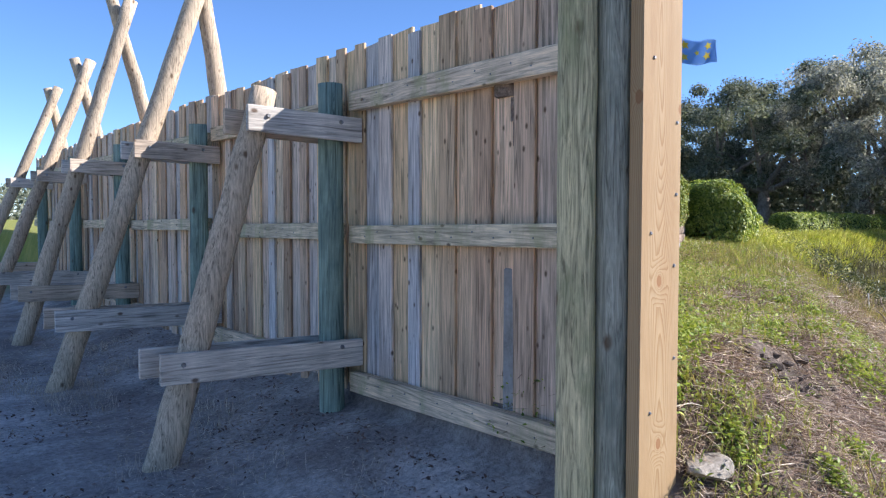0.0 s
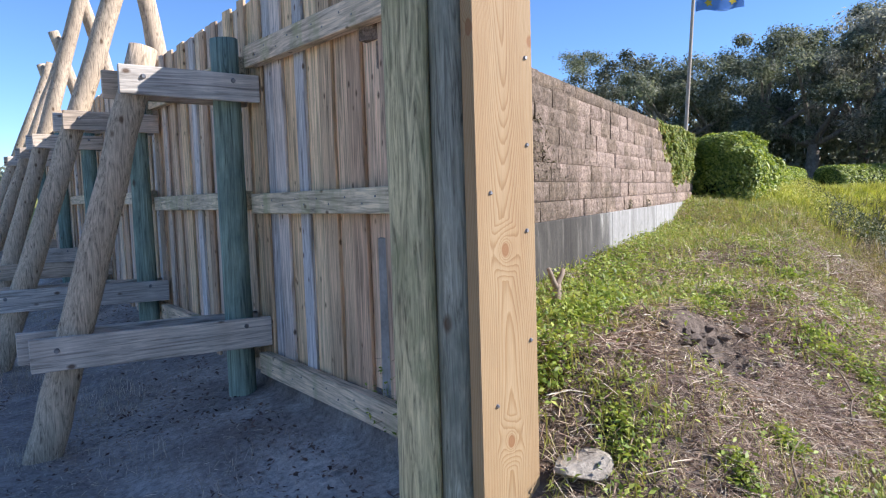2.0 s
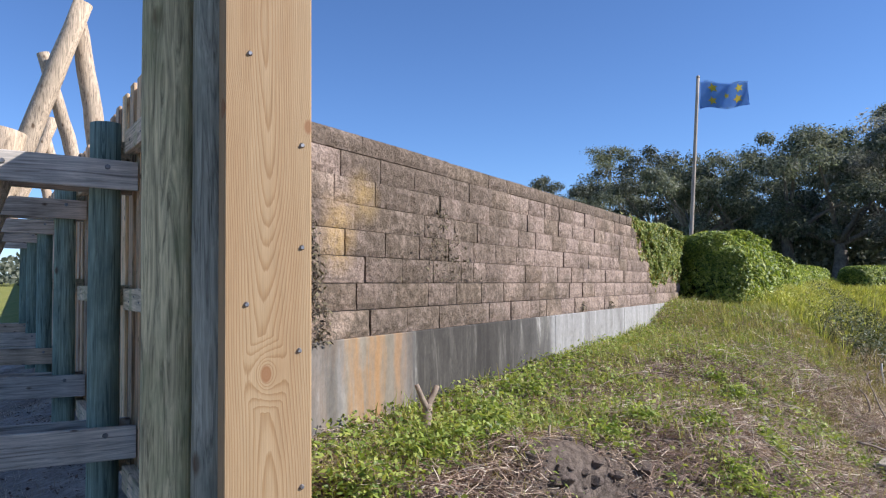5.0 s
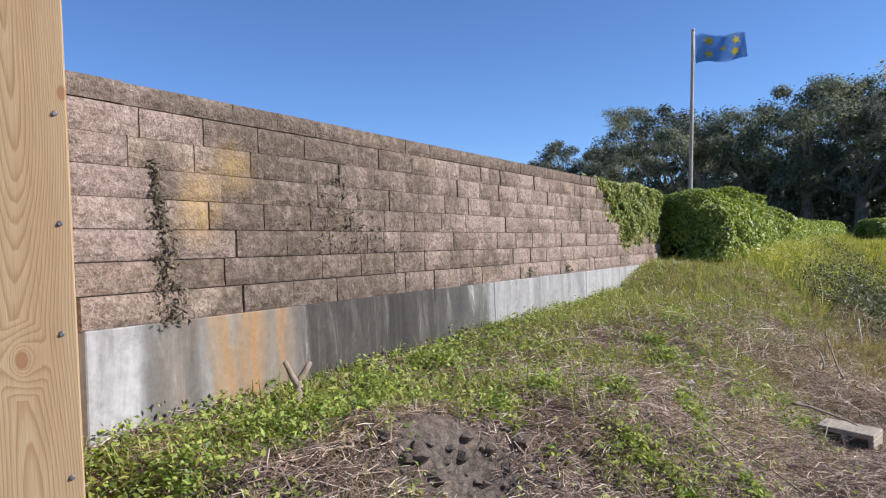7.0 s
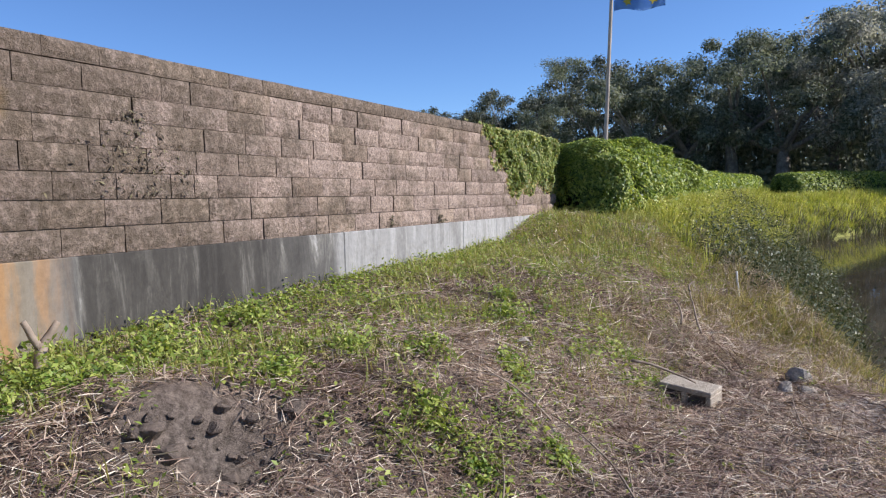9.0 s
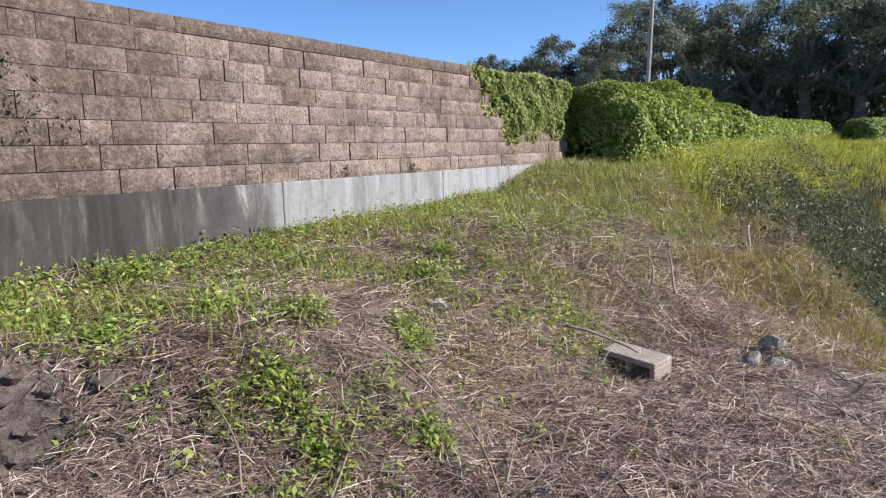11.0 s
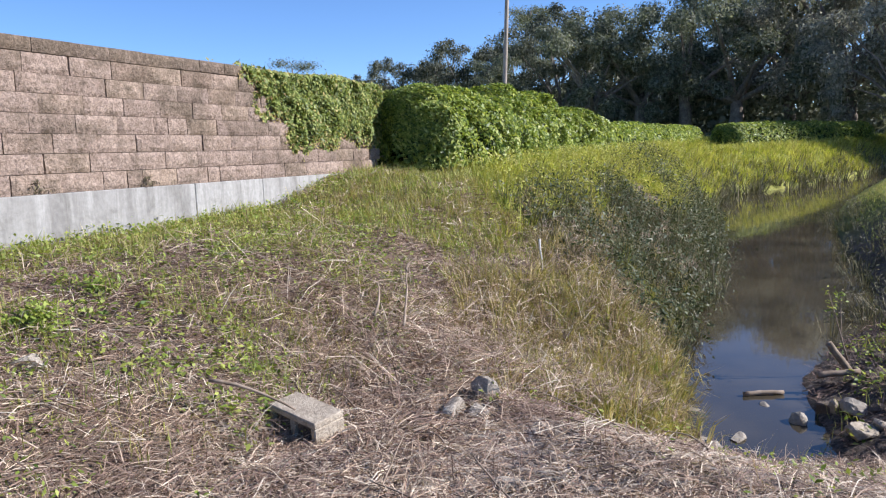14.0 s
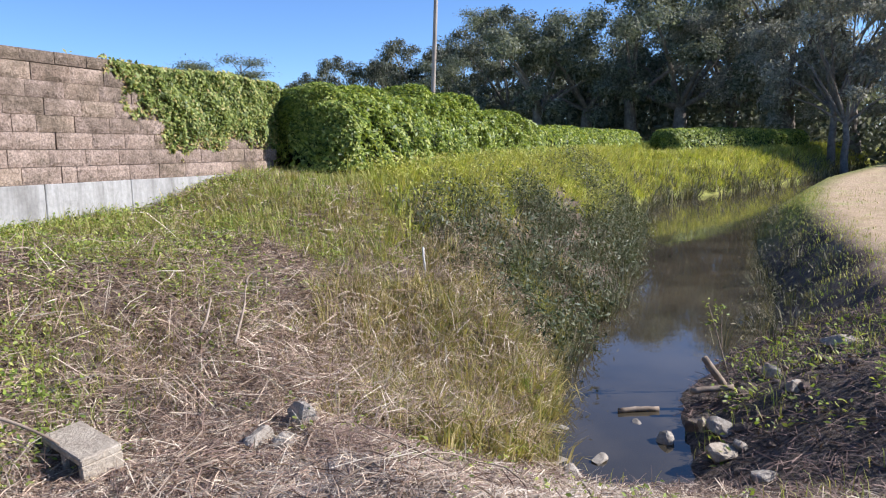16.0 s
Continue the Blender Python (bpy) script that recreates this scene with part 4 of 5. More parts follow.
# undergrowth that closes the wood at the foot
n = 70000
hd, ds = radians(1) * gen.uniform(0, 62, n), gen.uniform(64, 90, n) + 18 * step(38, 62, gen.uniform(38, 38, n))
hd_deg = np.degrees(hd)
ds = ds + 22 * step(36, 60, hd_deg)
zt = gen.random(n) ** 1.3 * 5.0
P = np.stack([ds * np.cos(hd), ds * np.sin(hd), zt], -1)
P[:, 2] += land(P[:, 0], P[:, 1], False)
stuff(leaves("undergrowth", P, np.array((-0.5, -0.5, 0.4)), gen.uniform(0.12, 0.3, n), 0.6, gen, M_OAK), "dark undergrowth below the oaks", "undergrowth")

# a low line of trees far off beyond the fence
n = 26000
hd, ds = np.radians(gen.uniform(78, 150, n)), gen.uniform(150, 190, n)
P = np.stack([ds * np.cos(hd), ds * np.sin(hd), gen.random(n) * (4.5 + 4.0 * lattice(hd * 40, hd * 0, 1.0, 60))], -1)
stuff(leaves("far_trees", P, np.array((0.3, -0.6, 0.4)), gen.uniform(0.25, 0.6, n), 0.7, gen, M_OAK), "low dark line of far trees", "trees")


def pine(at, height, label, seed, spread=1.0):
    """A tall pine: a bare trunk and flat clumps of needles near the top."""
    r, gn = random.Random(seed), np.random.default_rng(seed)
    ob = thing("pine_tree", at, label, "tree", "tall pines behind the wood")
    x, y, z = at
    part("trunk", log((x, y, z - 0.3), (x + 0.4, y, z + height * 0.97), 0.2 * spread, 0.07 * spread, r, 8, 8, 0.05), M_BARK, ob, "slim bare trunk", True)
    cl = np.array([(x + spread * r.uniform(-2.4, 2.4), y + spread * r.uniform(-2.4, 2.4), z + height * r.uniform(0.78, 1.0)) for _ in range(9)])
    k = 5200
    pick = gn.integers(0, 9, k)
    q = cl[pick] + gn.normal(0, 1, (k, 3)) * np.array((0.75, 0.75, 0.25)) * spread
    stuff(leaves("crown", q, np.array((0, 0, 1.0)), gn.uniform(0.06, 0.16, k) * spread * spread, 0.35, gn, M_OAK, ob), "", "")
    for c in cl[:6]:
        part("limb", log((x + 0.3, y, c[2] - 1.2), tuple(c), 0.06, 0.03, r, 3, 6, 0.02), M_BARK, ob, "", True)
    return ob


pine((85.9, 90.3, 0.6), 21.6, "tall pine with a flat dark crown", 3, 1.25)
pine((42.0, 82.5, 0.6), 10.6, "small far pine with a flat crown", 5)
pine((37.7, 84.0, 0.6), 10.0, "small far pine with a thin crown", 8)


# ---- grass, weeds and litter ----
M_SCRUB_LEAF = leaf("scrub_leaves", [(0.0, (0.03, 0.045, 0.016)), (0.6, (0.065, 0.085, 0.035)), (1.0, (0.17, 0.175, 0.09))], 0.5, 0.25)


def green_mask(x, y):
    """Where weeds grow thick: along the wall's foot and in patches."""
    u, v = uv(x, y)
    patch = lattice(x, y, 0.75, 21) * 0.6 + lattice(x, y, 0.3, 22) * 0.4
    foot = 1 - step(0.25, 1.0 + 0.5 * lattice(x, y, 0.6, 23), v)
    near = (1 - step(1.5, 3.2, u)) * (1 - step(1.2, 1.9, v)) * step(0.36, 0.5, patch)
    shelf = 1 - 0.85 * step(2.3, 3.0, v)
    return np.clip(np.maximum(np.maximum(foot, near), step(0.4, 0.66, patch) * 0.6) * shelf, 0, 1)


def sprinkle(n, x0, x1, y0, y1, density):
    x, y = scatter(gen, n, x0, x1, y0, y1)
    d, side = creek(x, y)
    heap = np.exp(-((x - 4.85) ** 2 / 0.12 + (y - 2.75) ** 2 / 0.06))
    return grown(gen, x, y, density(x, y, d, side) * outside(x, y) * (1 - np.clip(heap * 1.3, 0, 1)))


def straws(name, at, length, width, gen, mat, rise=0.16):
    """Fallen stalks: thin strips that lie about level, each its own way."""
    n = len(at)
    h, e = gen.random(n) * math.tau, gen.normal(0.03, rise, n)
    ax = np.stack([np.cos(h) * np.cos(e), np.sin(h) * np.cos(e), np.sin(e)], -1) * (length / 2)[:, None]
    r = gen.normal(0, 0.6, n)
    sd = np.stack([-np.sin(h) * np.cos(r), np.cos(h) * np.cos(r), np.sin(r)], -1) * (width / 2)[:, None]
    bow = np.stack([np.zeros(n), np.zeros(n), length * gen.uniform(-0.02, 0.12, n)], -1)
    verts = np.stack([at - ax - sd, at - ax + sd, at + sd + bow, at - sd + bow, at + ax], 1).reshape(-1, 3)
    o = np.arange(n)[:, None] * 5
    return arrays(name, verts, o + np.array((0, 1, 2, 3)), mat, None, o + np.array((3, 2, 4)))


def tussocks(name, centres, per, radius, lo, hi, width, gen, mat):
    """Grass in tufts: blades that fan out from each centre."""
    n = len(centres) * per
    c = np.repeat(centres, per, axis=0)
    big = np.repeat(gen.uniform(0.55, 1.15, len(centres)), per)
    h, q = gen.random(n) * math.tau, gen.random(n) ** 0.7
    drift = np.repeat(gen.normal(0, 0.35, (len(centres), 2)), per, axis=0)
    out = np.stack([np.cos(h) * q + drift[:, 0], np.sin(h) * q + drift[:, 1]], -1)
    base = c.copy()
    base[:, 0] += np.cos(h) * q * radius * 0.5
    base[:, 1] += np.sin(h) * q * radius * 0.5
    ln = gen.uniform(lo, hi, n) * big
    lean = np.clip(np.hypot(out[:, 0], out[:, 1]), 0, 1.4) * gen.uniform(0.5, 1.25, n)
    dirx = np.concatenate([out / (np.hypot(out[:, 0], out[:, 1])[:, None] + 1e-6), np.zeros((n, 1))], 1)
    tw = h + gen.uniform(-1.2, 1.2, n)
    w = (width * gen.uniform(0.6, 1.3, n) / 2)[:, None]
    side = np.stack([-np.sin(tw), np.cos(tw), np.zeros(n)], -1) * w
    up = np.array((0, 0, 1.0))
    mid = base + up * (ln * 0.55 * np.cos(lean * 0.6))[:, None] + dirx * (ln * 0.55 * np.sin(lean * 0.6))[:, None]
    tip = mid + up * (ln * 0.5 * np.cos(lean * 1.7))[:, None] + dirx * (ln * 0.5 * np.sin(lean * 1.7))[:, None]
    verts = np.stack([base - side, base + side, mid + side * 0.8, mid - side * 0.8, tip], 1).reshape(-1, 3)
    o = np.arange(n)[:, None] * 5
    return arrays(name, verts, o + np.array((0, 1, 2, 3)), mat, None, o + np.array((3, 2, 4)))


def rnd(a, b, n):
    return gen.uniform(a, b, n)


def past(x, y):
    """0 over the trodden shelf where the walk goes, 1 on the bank beyond it."""
    u, v = uv(x, y)
    return 1 - step(2.4, 3.1, v)


def sandy(x, y):
    """1 on the pale trodden end of the shelf."""
    return step(7.6, 9.0, x) * (1 - step(2.2, 2.9, y))


# matted dry stalks
P = sprinkle(150000, 2.6, 11.8, 0.6, 8.6, lambda x, y, d, s: (d > 0.05) * (0.38 + 0.62 * step(0.3, 0.62, lattice(x, y, 0.5, 31))) * (1 - 0.55 * green_mask(x, y)) * (1 - 0.72 * sandy(x, y)))
P[:, 2] += rnd(0.005, 0.05, len(P))
stuff(straws("straw_litter", P, rnd(0.05, 0.3, len(P)), rnd(0.002, 0.006, len(P)), gen, M_STRAW), "matted dry brown straw over the soil", "litter")
P = sprinkle(90000, 2.8, 11.8, 0.8, 8.0, lambda x, y, d, s: (d > 0.05) * step(0.35, 0.65, lattice(x, y, 0.8, 34)) * (1 - 0.7 * green_mask(x, y)) * (1 - 0.9 * sandy(x, y)))
P[:, 2] += rnd(0.01, 0.055, len(P))
stuff(straws("straw_litter", P, rnd(0.05, 0.25, len(P)), rnd(0.002, 0.005, len(P)), gen, M_STRAW_DARK, 0.25), "dark purplish-brown rotting stalks", "litter")
P = sprinkle(100000, 5.0, 11.6, 0.4, 4.2, lambda x, y, d, s: (d > 0.05) * (1 - past(x, y)) * step(0.2, 0.55, lattice(x, y, 0.6, 32)) * step(0.4, 1.2, y))
P[:, 2] += rnd(0.005, 0.03, len(P))
stuff(straws("straw_litter", P, rnd(0.03, 0.15, len(P)), rnd(0.003, 0.008, len(P)), gen, M_STRAW_PALE, 0.1), "pale trampled straw over the shelf", "litter")
P = sprinkle(12000, 3.0, 11.8, 1.2, 8.0, lambda x, y, d, s: (d > 0.05) * lattice(x, y, 0.5, 33) * (1 - green_mask(x, y)))
stuff(blades("dry_stalks", P, rnd(0.06, 0.26, len(P)), rnd(0.002, 0.005, len(P)), rnd(0.4, 1.6, len(P)), gen, M_STRAW), "bent dry brown stalks", "stalks")
P = sprinkle(30000, 7.6, 11.6, 3.0, 6.6, lambda x, y, d, s: np.exp(-((x - 9.9) ** 2 / 1.0 + (y - 4.1) ** 2 / 0.5)))
P[:, 2] += rnd(0.02, 0.28, len(P))
stuff(straws("dead_stalks", P, rnd(0.1, 0.4, len(P)), rnd(0.002, 0.006, len(P)), gen, M_STRAW, 0.45), "tangle of dead brown stalks", "stalks")

P = sprinkle(42000, 3.2, 11.6, 0.6, 7.0, lambda x, y, d, s: (d > 0.1) * step(0.35, 0.7, lattice(x, y, 0.4, 52)) * (1 - 0.8 * green_mask(x, y)))
P[:, 2] += rnd(0.02, 0.07, len(P))
stuff(straws("pale_stalks", P, rnd(0.08, 0.3, len(P)), rnd(0.002, 0.0055, len(P)), gen, M_STRAW, 0.25), "long pale dry stalks lying crosswise", "stalks")

P = sprinkle(135000, 3.3, 10.6, 0.9, 4.4, lambda x, y, d, s: (d > 0.1) * (0.5 + 0.5 * step(0.3, 0.6, lattice(x, y, 0.35, 65))) * (1 - 0.45 * green_mask(x, y)) * (1 - 0.65 * sandy(x, y)))
P[:, 2] += rnd(0.003, 0.035, len(P))
stuff(straws("straw_litter", P, rnd(0.02, 0.13, len(P)), rnd(0.002, 0.005, len(P)), gen, M_STRAW, 0.3), "short broken dry stalks matted over the soil", "litter")
P = sprinkle(34000, 3.3, 10.6, 0.9, 4.0, lambda x, y, d, s: (d > 0.1) * step(0.35, 0.7, lattice(x, y, 0.5, 66)) * (1 - 0.5 * green_mask(x, y)))
P[:, 2] += rnd(0.015, 0.045, len(P))
stuff(straws("straw_litter", P, rnd(0.03, 0.14, len(P)), rnd(0.002, 0.0045, len(P)), gen, M_STRAW_PALE, 0.3), "bleached straw bits on top of the litter", "litter")
# thinner litter over the ground walked on
x, y = scatter(gen, 46000, -2.0, 12.0, -3.5, 1.0)
P = grown(gen, x, y, 0.3 + 0.7 * step(0.35, 0.65, lattice(x, y, 0.8, 67)))
P[:, 2] += rnd(0.004, 0.02, len(P))
stuff(straws("straw_litter", P, rnd(0.04, 0.2, len(P)), rnd(0.003, 0.007, len(P)), gen, M_STRAW, 0.12), "thin dry litter on trodden soil", "litter")

# low weeds: rosettes of small leaves
x, y = scatter(gen, 15000, 2.6, 11.5, 1.0, 8.4)
C = grown(gen, x, y, green_mask(x, y) * outside(x, y) * (creek(x, y)[0] > 0.5) * 0.85)
C = np.repeat(C, 15, axis=0)
P = C + np.stack([gen.normal(0, 0.055, len(C)), gen.normal(0, 0.055, len(C)), np.abs(gen.normal(0.035, 0.04, len(C)))], -1)
stuff(leaves("weeds", P, np.array((0.1, -0.1, 1.0)), rnd(0.008, 0.024, len(P)), 0.55, gen, M_WEED), "low bright green weeds", "weeds")
x, y = scatter(gen, 3800, 4.5, 11.0, 2.0, 7.6)
u, v = uv(x, y)
C = grown(gen, x, y, outside(x, y) * step(0.5, 0.9, v) * (1 - step(2.5, 3.0, v)) * (creek(x, y)[0] > 0.7) * step(0.42, 0.62, lattice(x, y, 0.55, 63)))
C = np.repeat(C, 11, axis=0)
P = C + np.stack([gen.normal(0, 0.045, len(C)), gen.normal(0, 0.045, len(C)), np.abs(gen.normal(0.045, 0.04, len(C)))], -1)
stuff(leaves("weeds", P, np.array((0.1, -0.1, 1.0)), rnd(0.008, 0.022, len(P)), 0.45, gen, M_WEED), "scattered small green weeds among dry stalks", "weeds")
# taller weed bunches
WEEDS = ((4.35, 3.2, 0.3), (4.62, 3.28, 0.25), (4.1, 3.05, 0.28), (3.6, 2.75, 0.3), (4.9, 3.65, 0.25), (5.6, 4.2, 0.2), (6.05, 2.72, 0.2), (6.3, 3.2, 0.18), (6.15, 2.45, 0.17), (5.35, 3.1, 0.15),
         (6.9, 3.15, 0.16), (7.3, 3.75, 0.17), (5.9, 3.4, 0.15), (4.2, 2.0, 0.14), (4.75, 2.1, 0.14), (3.75, 2.35, 0.18), (6.7, 2.5, 0.14), (7.7, 4.3, 0.16), (5.9, 2.2, 0.13), (9.3, 5.6, 0.14))
bunch = []
for x, y, r in WEEDS:
    k = int(520 * r / 0.2)
    q = np.stack([x + gen.normal(0, r * 0.36, k), y + gen.normal(0, r * 0.36, k), np.zeros(k)], -1)
    q[:, 2] = land(q[:, 0], q[:, 1]) + np.abs(gen.normal(0, r * 0.3, k))
    bunch.append(q)
bunch = np.concatenate(bunch)
stuff(leaves("weeds", bunch, np.array((0.2, -0.2, 0.9)), rnd(0.009, 0.026, len(bunch)), 0.45, gen, M_WEED), "leafy bright green weed bunches in dry litter", "weeds")
# short grass on the bench
P = sprinkle(150000, 3.0, 14.0, 1.5, 9.0, lambda x, y, d, s: (d > 0.1) * past(x, y) * np.clip(0.2 + 0.8 * step(3.0, 7.0, uv(x, y)[0]) + 0.6 * green_mask(x, y), 0, 1) * step(0.3, 0.62, lattice(x, y, 0.45, 35)))
stuff(blades("grass", P, rnd(0.05, 0.2, len(P)), rnd(0.004, 0.009, len(P)), rnd(0.2, 1.7, len(P)), gen, M_GRASS), "short yellow-green grass on the bench", "grass")
P = sprinkle(30000, 10.2, 15.0, 5.6, 9.4, lambda x, y, d, s: (s > 0) * (d > 1.7) * (0.35 + 0.65 * lattice(x, y, 0.4, 61)))
stuff(blades("grass", P, rnd(0.06, 0.24, len(P)), rnd(0.005, 0.011, len(P)), rnd(0.2, 1.6, len(P)), gen, M_GRASS), "rough grass at the end of the wall", "grass")
P = sprinkle(14000, 10.0, 14.5, 5.4, 9.2, lambda x, y, d, s: (s > 0) * (d > 0.9) * step(0.35, 0.7, lattice(x, y, 0.6, 62)))
P[:, 2] += rnd(0.01, 0.09, len(P))
stuff(straws("straw_litter", P, rnd(0.08, 0.3, len(P)), rnd(0.004, 0.009, len(P)), gen, M_STRAW, 0.3), "dry stalks on the grass by the hedge", "litter")
# tall grass down the bank
P = sprinkle(3400, 9.2, 15.5, 2.6, 9.0, lambda x, y, d, s: (s > 0) * (d > -0.05) * (1 - step(1.0, 1.6 + 0.5 * lattice(x, y, 0.8, 36), d)) * step(9.5, 10.5, x + 0.25 * (y - 4)) * (1 - 0.9 * step(12.2, 13.2, x)))
stuff(tussocks("bank_grass", P, 30, 0.2, 0.16, 0.46, 0.011, gen, M_BANK), "tall tawny grass leaning over the creek bank", "grass")
P = sprinkle(1500, 9.6, 14.0, 2.6, 7.0, lambda x, y, d, s: (s > 0) * (d > 0) * (1 - step(0.5, 1.6, d)) * step(0.35, 0.7, lattice(x, y, 0.7, 38)))
stuff(tussocks("bank_grass", P, 30, 0.16, 0.14, 0.4, 0.010, gen, M_GRASS), "fresh green grass tufts at the water's edge", "grass")
P = sprinkle(34000, 9.4, 13.5, 2.6, 7.5, lambda x, y, d, s: (s > 0) * (d > 0) * (1 - step(1.0, 2.2, d)))
P[:, 2] += rnd(0.03, 0.32, len(P))
stuff(straws("dead_stalks", P, rnd(0.1, 0.35, len(P)), rnd(0.002, 0.006, len(P)), gen, M_STRAW, 0.5), "broken dry stalks among the bank grass", "stalks")
# meadow between hedge and creek
P = sprinkle(8200, 11.5, 29.0, 5.5, 17.0, lambda x, y, d, s: (s > 0) * (d > 0.55) * np.maximum(step(1.3, 2.0, d), step(18, 21, x)) * step(0.5, 0.9, uv(x, y)[1]) * step(12.4, 14.2, x + 0.6 * (uv(x, y)[1] - 1.6)))
stuff(tussocks("meadow_grass", P, 22, 0.3, 0.14, 0.42, 0.016, gen, M_MEADOW), "tall yellow-green grass below the hedge", "grass")
x, y = P[:, 0], P[:, 1]
Q = np.repeat(P, 12, axis=0) + np.stack([gen.normal(0, 0.16, len(P) * 12), gen.normal(0, 0.16, len(P) * 12), rnd(0.1, 0.36, len(P) * 12)], -1)
stuff(leaves("meadow_weeds", Q, np.array((0.2, -0.3, 0.8)), rnd(0.012, 0.034, len(Q)), 0.4, gen, M_MEADOW), "small yellow-green leaves and flower heads in the grass", "weeds")
P = sprinkle(15000, 26.0, 62.0, 10.0, 32.0, lambda x, y, d, s: (s > 0) * (d > 0.2) * step(0.4, 0.9, uv(x, y)[1]) * (d < 8))
stuff(tussocks("meadow_grass", P, 20, 0.6, 0.2, 0.5, 0.03, gen, M_MEADOW), "tall yellow-green grass along the far bank", "grass")
# dark scrub over the water
P = sprinkle(3400, 12.7, 25.0, 4.2, 14.0, lambda x, y, d, s: (s > 0) * (d > -0.25) * (1 - step(1.5, 2.4, d)) * np.maximum(step(0.15, 0.45, lattice(x, y, 1.3, 39)), 1 - step(0.5, 1.0, d)))
P[:, 2] = np.maximum(P[:, 2], WATER)
stuff(tussocks("scrub", P, 24, 0.3, 0.2, 0.58, 0.010, gen, M_SCRUB), "grey-green scrub over the water", "scrub")
C = np.repeat(P, 30, axis=0)
k = len(C)
Q = C + np.stack([gen.normal(0, 0.17, k), gen.normal(0, 0.17, k), rnd(0.05, 0.55, k) * (0.5 + 0.6 * lattice(C[:, 0], C[:, 1], 0.6, 41))], -1)
stuff(leaves("scrub", Q, np.array((0.3, -0.4, 0.8)), rnd(0.016, 0.042, k), 0.4, gen, M_SCRUB_LEAF), "small dark leaves of the creek scrub", "scrub")
P = sprinkle(2600, 24.0, 60.0, 9.0, 26.0, lambda x, y, d, s: (s > 0) * (d > -0.3) * (1 - step(0.5, 1.2, d)))
P[:, 2] = np.maximum(P[:, 2], WATER)
stuff(tussocks("scrub", P, 22, 0.5, 0.3, 0.9, 0.03, gen, M_SCRUB), "grey scrub on the far bank", "scrub")
# the other bank
P = sprinkle(900, 15.2, 26.0, 1.5, 12.0, lambda x, y, d, s: (s < 0) * (d > -0.2) * (1 - step(0.3, 0.9, d)) * step(0.3, 0.6, lattice(x, y, 1.1, 42)))
P[:, 2] = np.maximum(P[:, 2], WATER)
stuff(tussocks("scrub", P, 22, 0.3, 0.15, 0.45, 0.009, gen, M_SCRUB), "grey scrub on the path side of the creek", "scrub")
Q = np.repeat(P, 26, axis=0)
k = len(Q)
Q = Q + np.stack([gen.normal(0, 0.16, k), gen.normal(0, 0.16, k), rnd(0.02, 0.5, k) * (0.4 + 0.7 * lattice(Q[:, 0], Q[:, 1], 0.7, 64))], -1)
stuff(leaves("scrub", Q, np.array((-0.1, 0.3, 0.8)), rnd(0.014, 0.036, k), 0.4, gen, M_SCRUB), "small grey-green leaves of the scrub by the path", "scrub")
P = sprinkle(90000, 12.6, 30.0, -3.0, 15.0, lambda x, y, d, s: (s < 0) * (d > 0.35) * step(13.2, 14.6, x) * np.clip(1 - 0.93 * step(1.0, 1.8, d), 0, 1))
k = len(P)
stuff(blades("grass", P, rnd(0.03, 0.11, k), rnd(0.006, 0.013, k), rnd(0.3, 1.5, k), gen, M_GRASS), "thin yellow-green grass beside the sandy path", "grass")
P = sprinkle(2200, 11.4, 15.0, 0.0, 3.6, lambda x, y, d, s: (s < 0) * (d > 0.0) * step(0.45, 0.7, lattice(x, y, 0.5, 43)))
k = len(P)
stuff(blades("grass", P, rnd(0.06, 0.22, k), rnd(0.004, 0.008, k), rnd(0.2, 1.2, k), gen, M_GRASS), "sparse grass on dark mud", "grass")
# thin dry tufts behind the fence
x, y = scatter(gen, 40000, -0.5, 2.8, 1.8, 14.0)
P = grown(gen, x, y, step(0.5, 0.75, lattice(x, y, 0.7, 44)) * (0.3 + 0.7 * (1 - step(1.5, 2.6, x))))
k = len(P)
stuff(blades("dry_tufts", P, rnd(0.04, 0.15, k), rnd(0.002, 0.005, k), rnd(0.3, 1.6, k), gen, M_STRAW_PALE), "thin dry grass tufts on bare soil", "grass")

x, y = scatter(gen, 30000, -0.5, 2.9, 1.8, 16.0)
P = grown(gen, x, y, 0.15 + 0.85 * step(0.45, 0.7, lattice(x, y, 0.55, 45)))
P[:, 2] += rnd(0.005, 0.02, len(P))
stuff(straws("straw_litter", P, rnd(0.02, 0.1, len(P)), rnd(0.002, 0.006, len(P)), gen, M_STRAW_PALE, 0.2), "short dry litter on bare soil behind the fence", "litter")
gl = np.random.default_rng(77)
px, py = gl.uniform(-1.5, 2.9, 9000), 2.4 + 9.0 * gl.random(9000) ** 1.6
clump = np.sin(px * 3.1 + 1.3 * np.sin(py * 2.3)) + np.sin(py * 2.7 + 1.1 * np.sin(px * 1.9)) + gl.normal(0, 0.7, 9000)
keep = (clump > 0.3) | (px > 2.55)
P = np.stack([px[keep], py[keep], land(px[keep], py[keep]) + 0.008], -1)
stuff(leaves("leaf_litter", P, np.array((0, 0, 1.3)), gl.uniform(0.008, 0.026, len(P)), 0.5, gl, M_STRAW_DARK), "dead brown leaves lying on soil behind the fence", "litter")
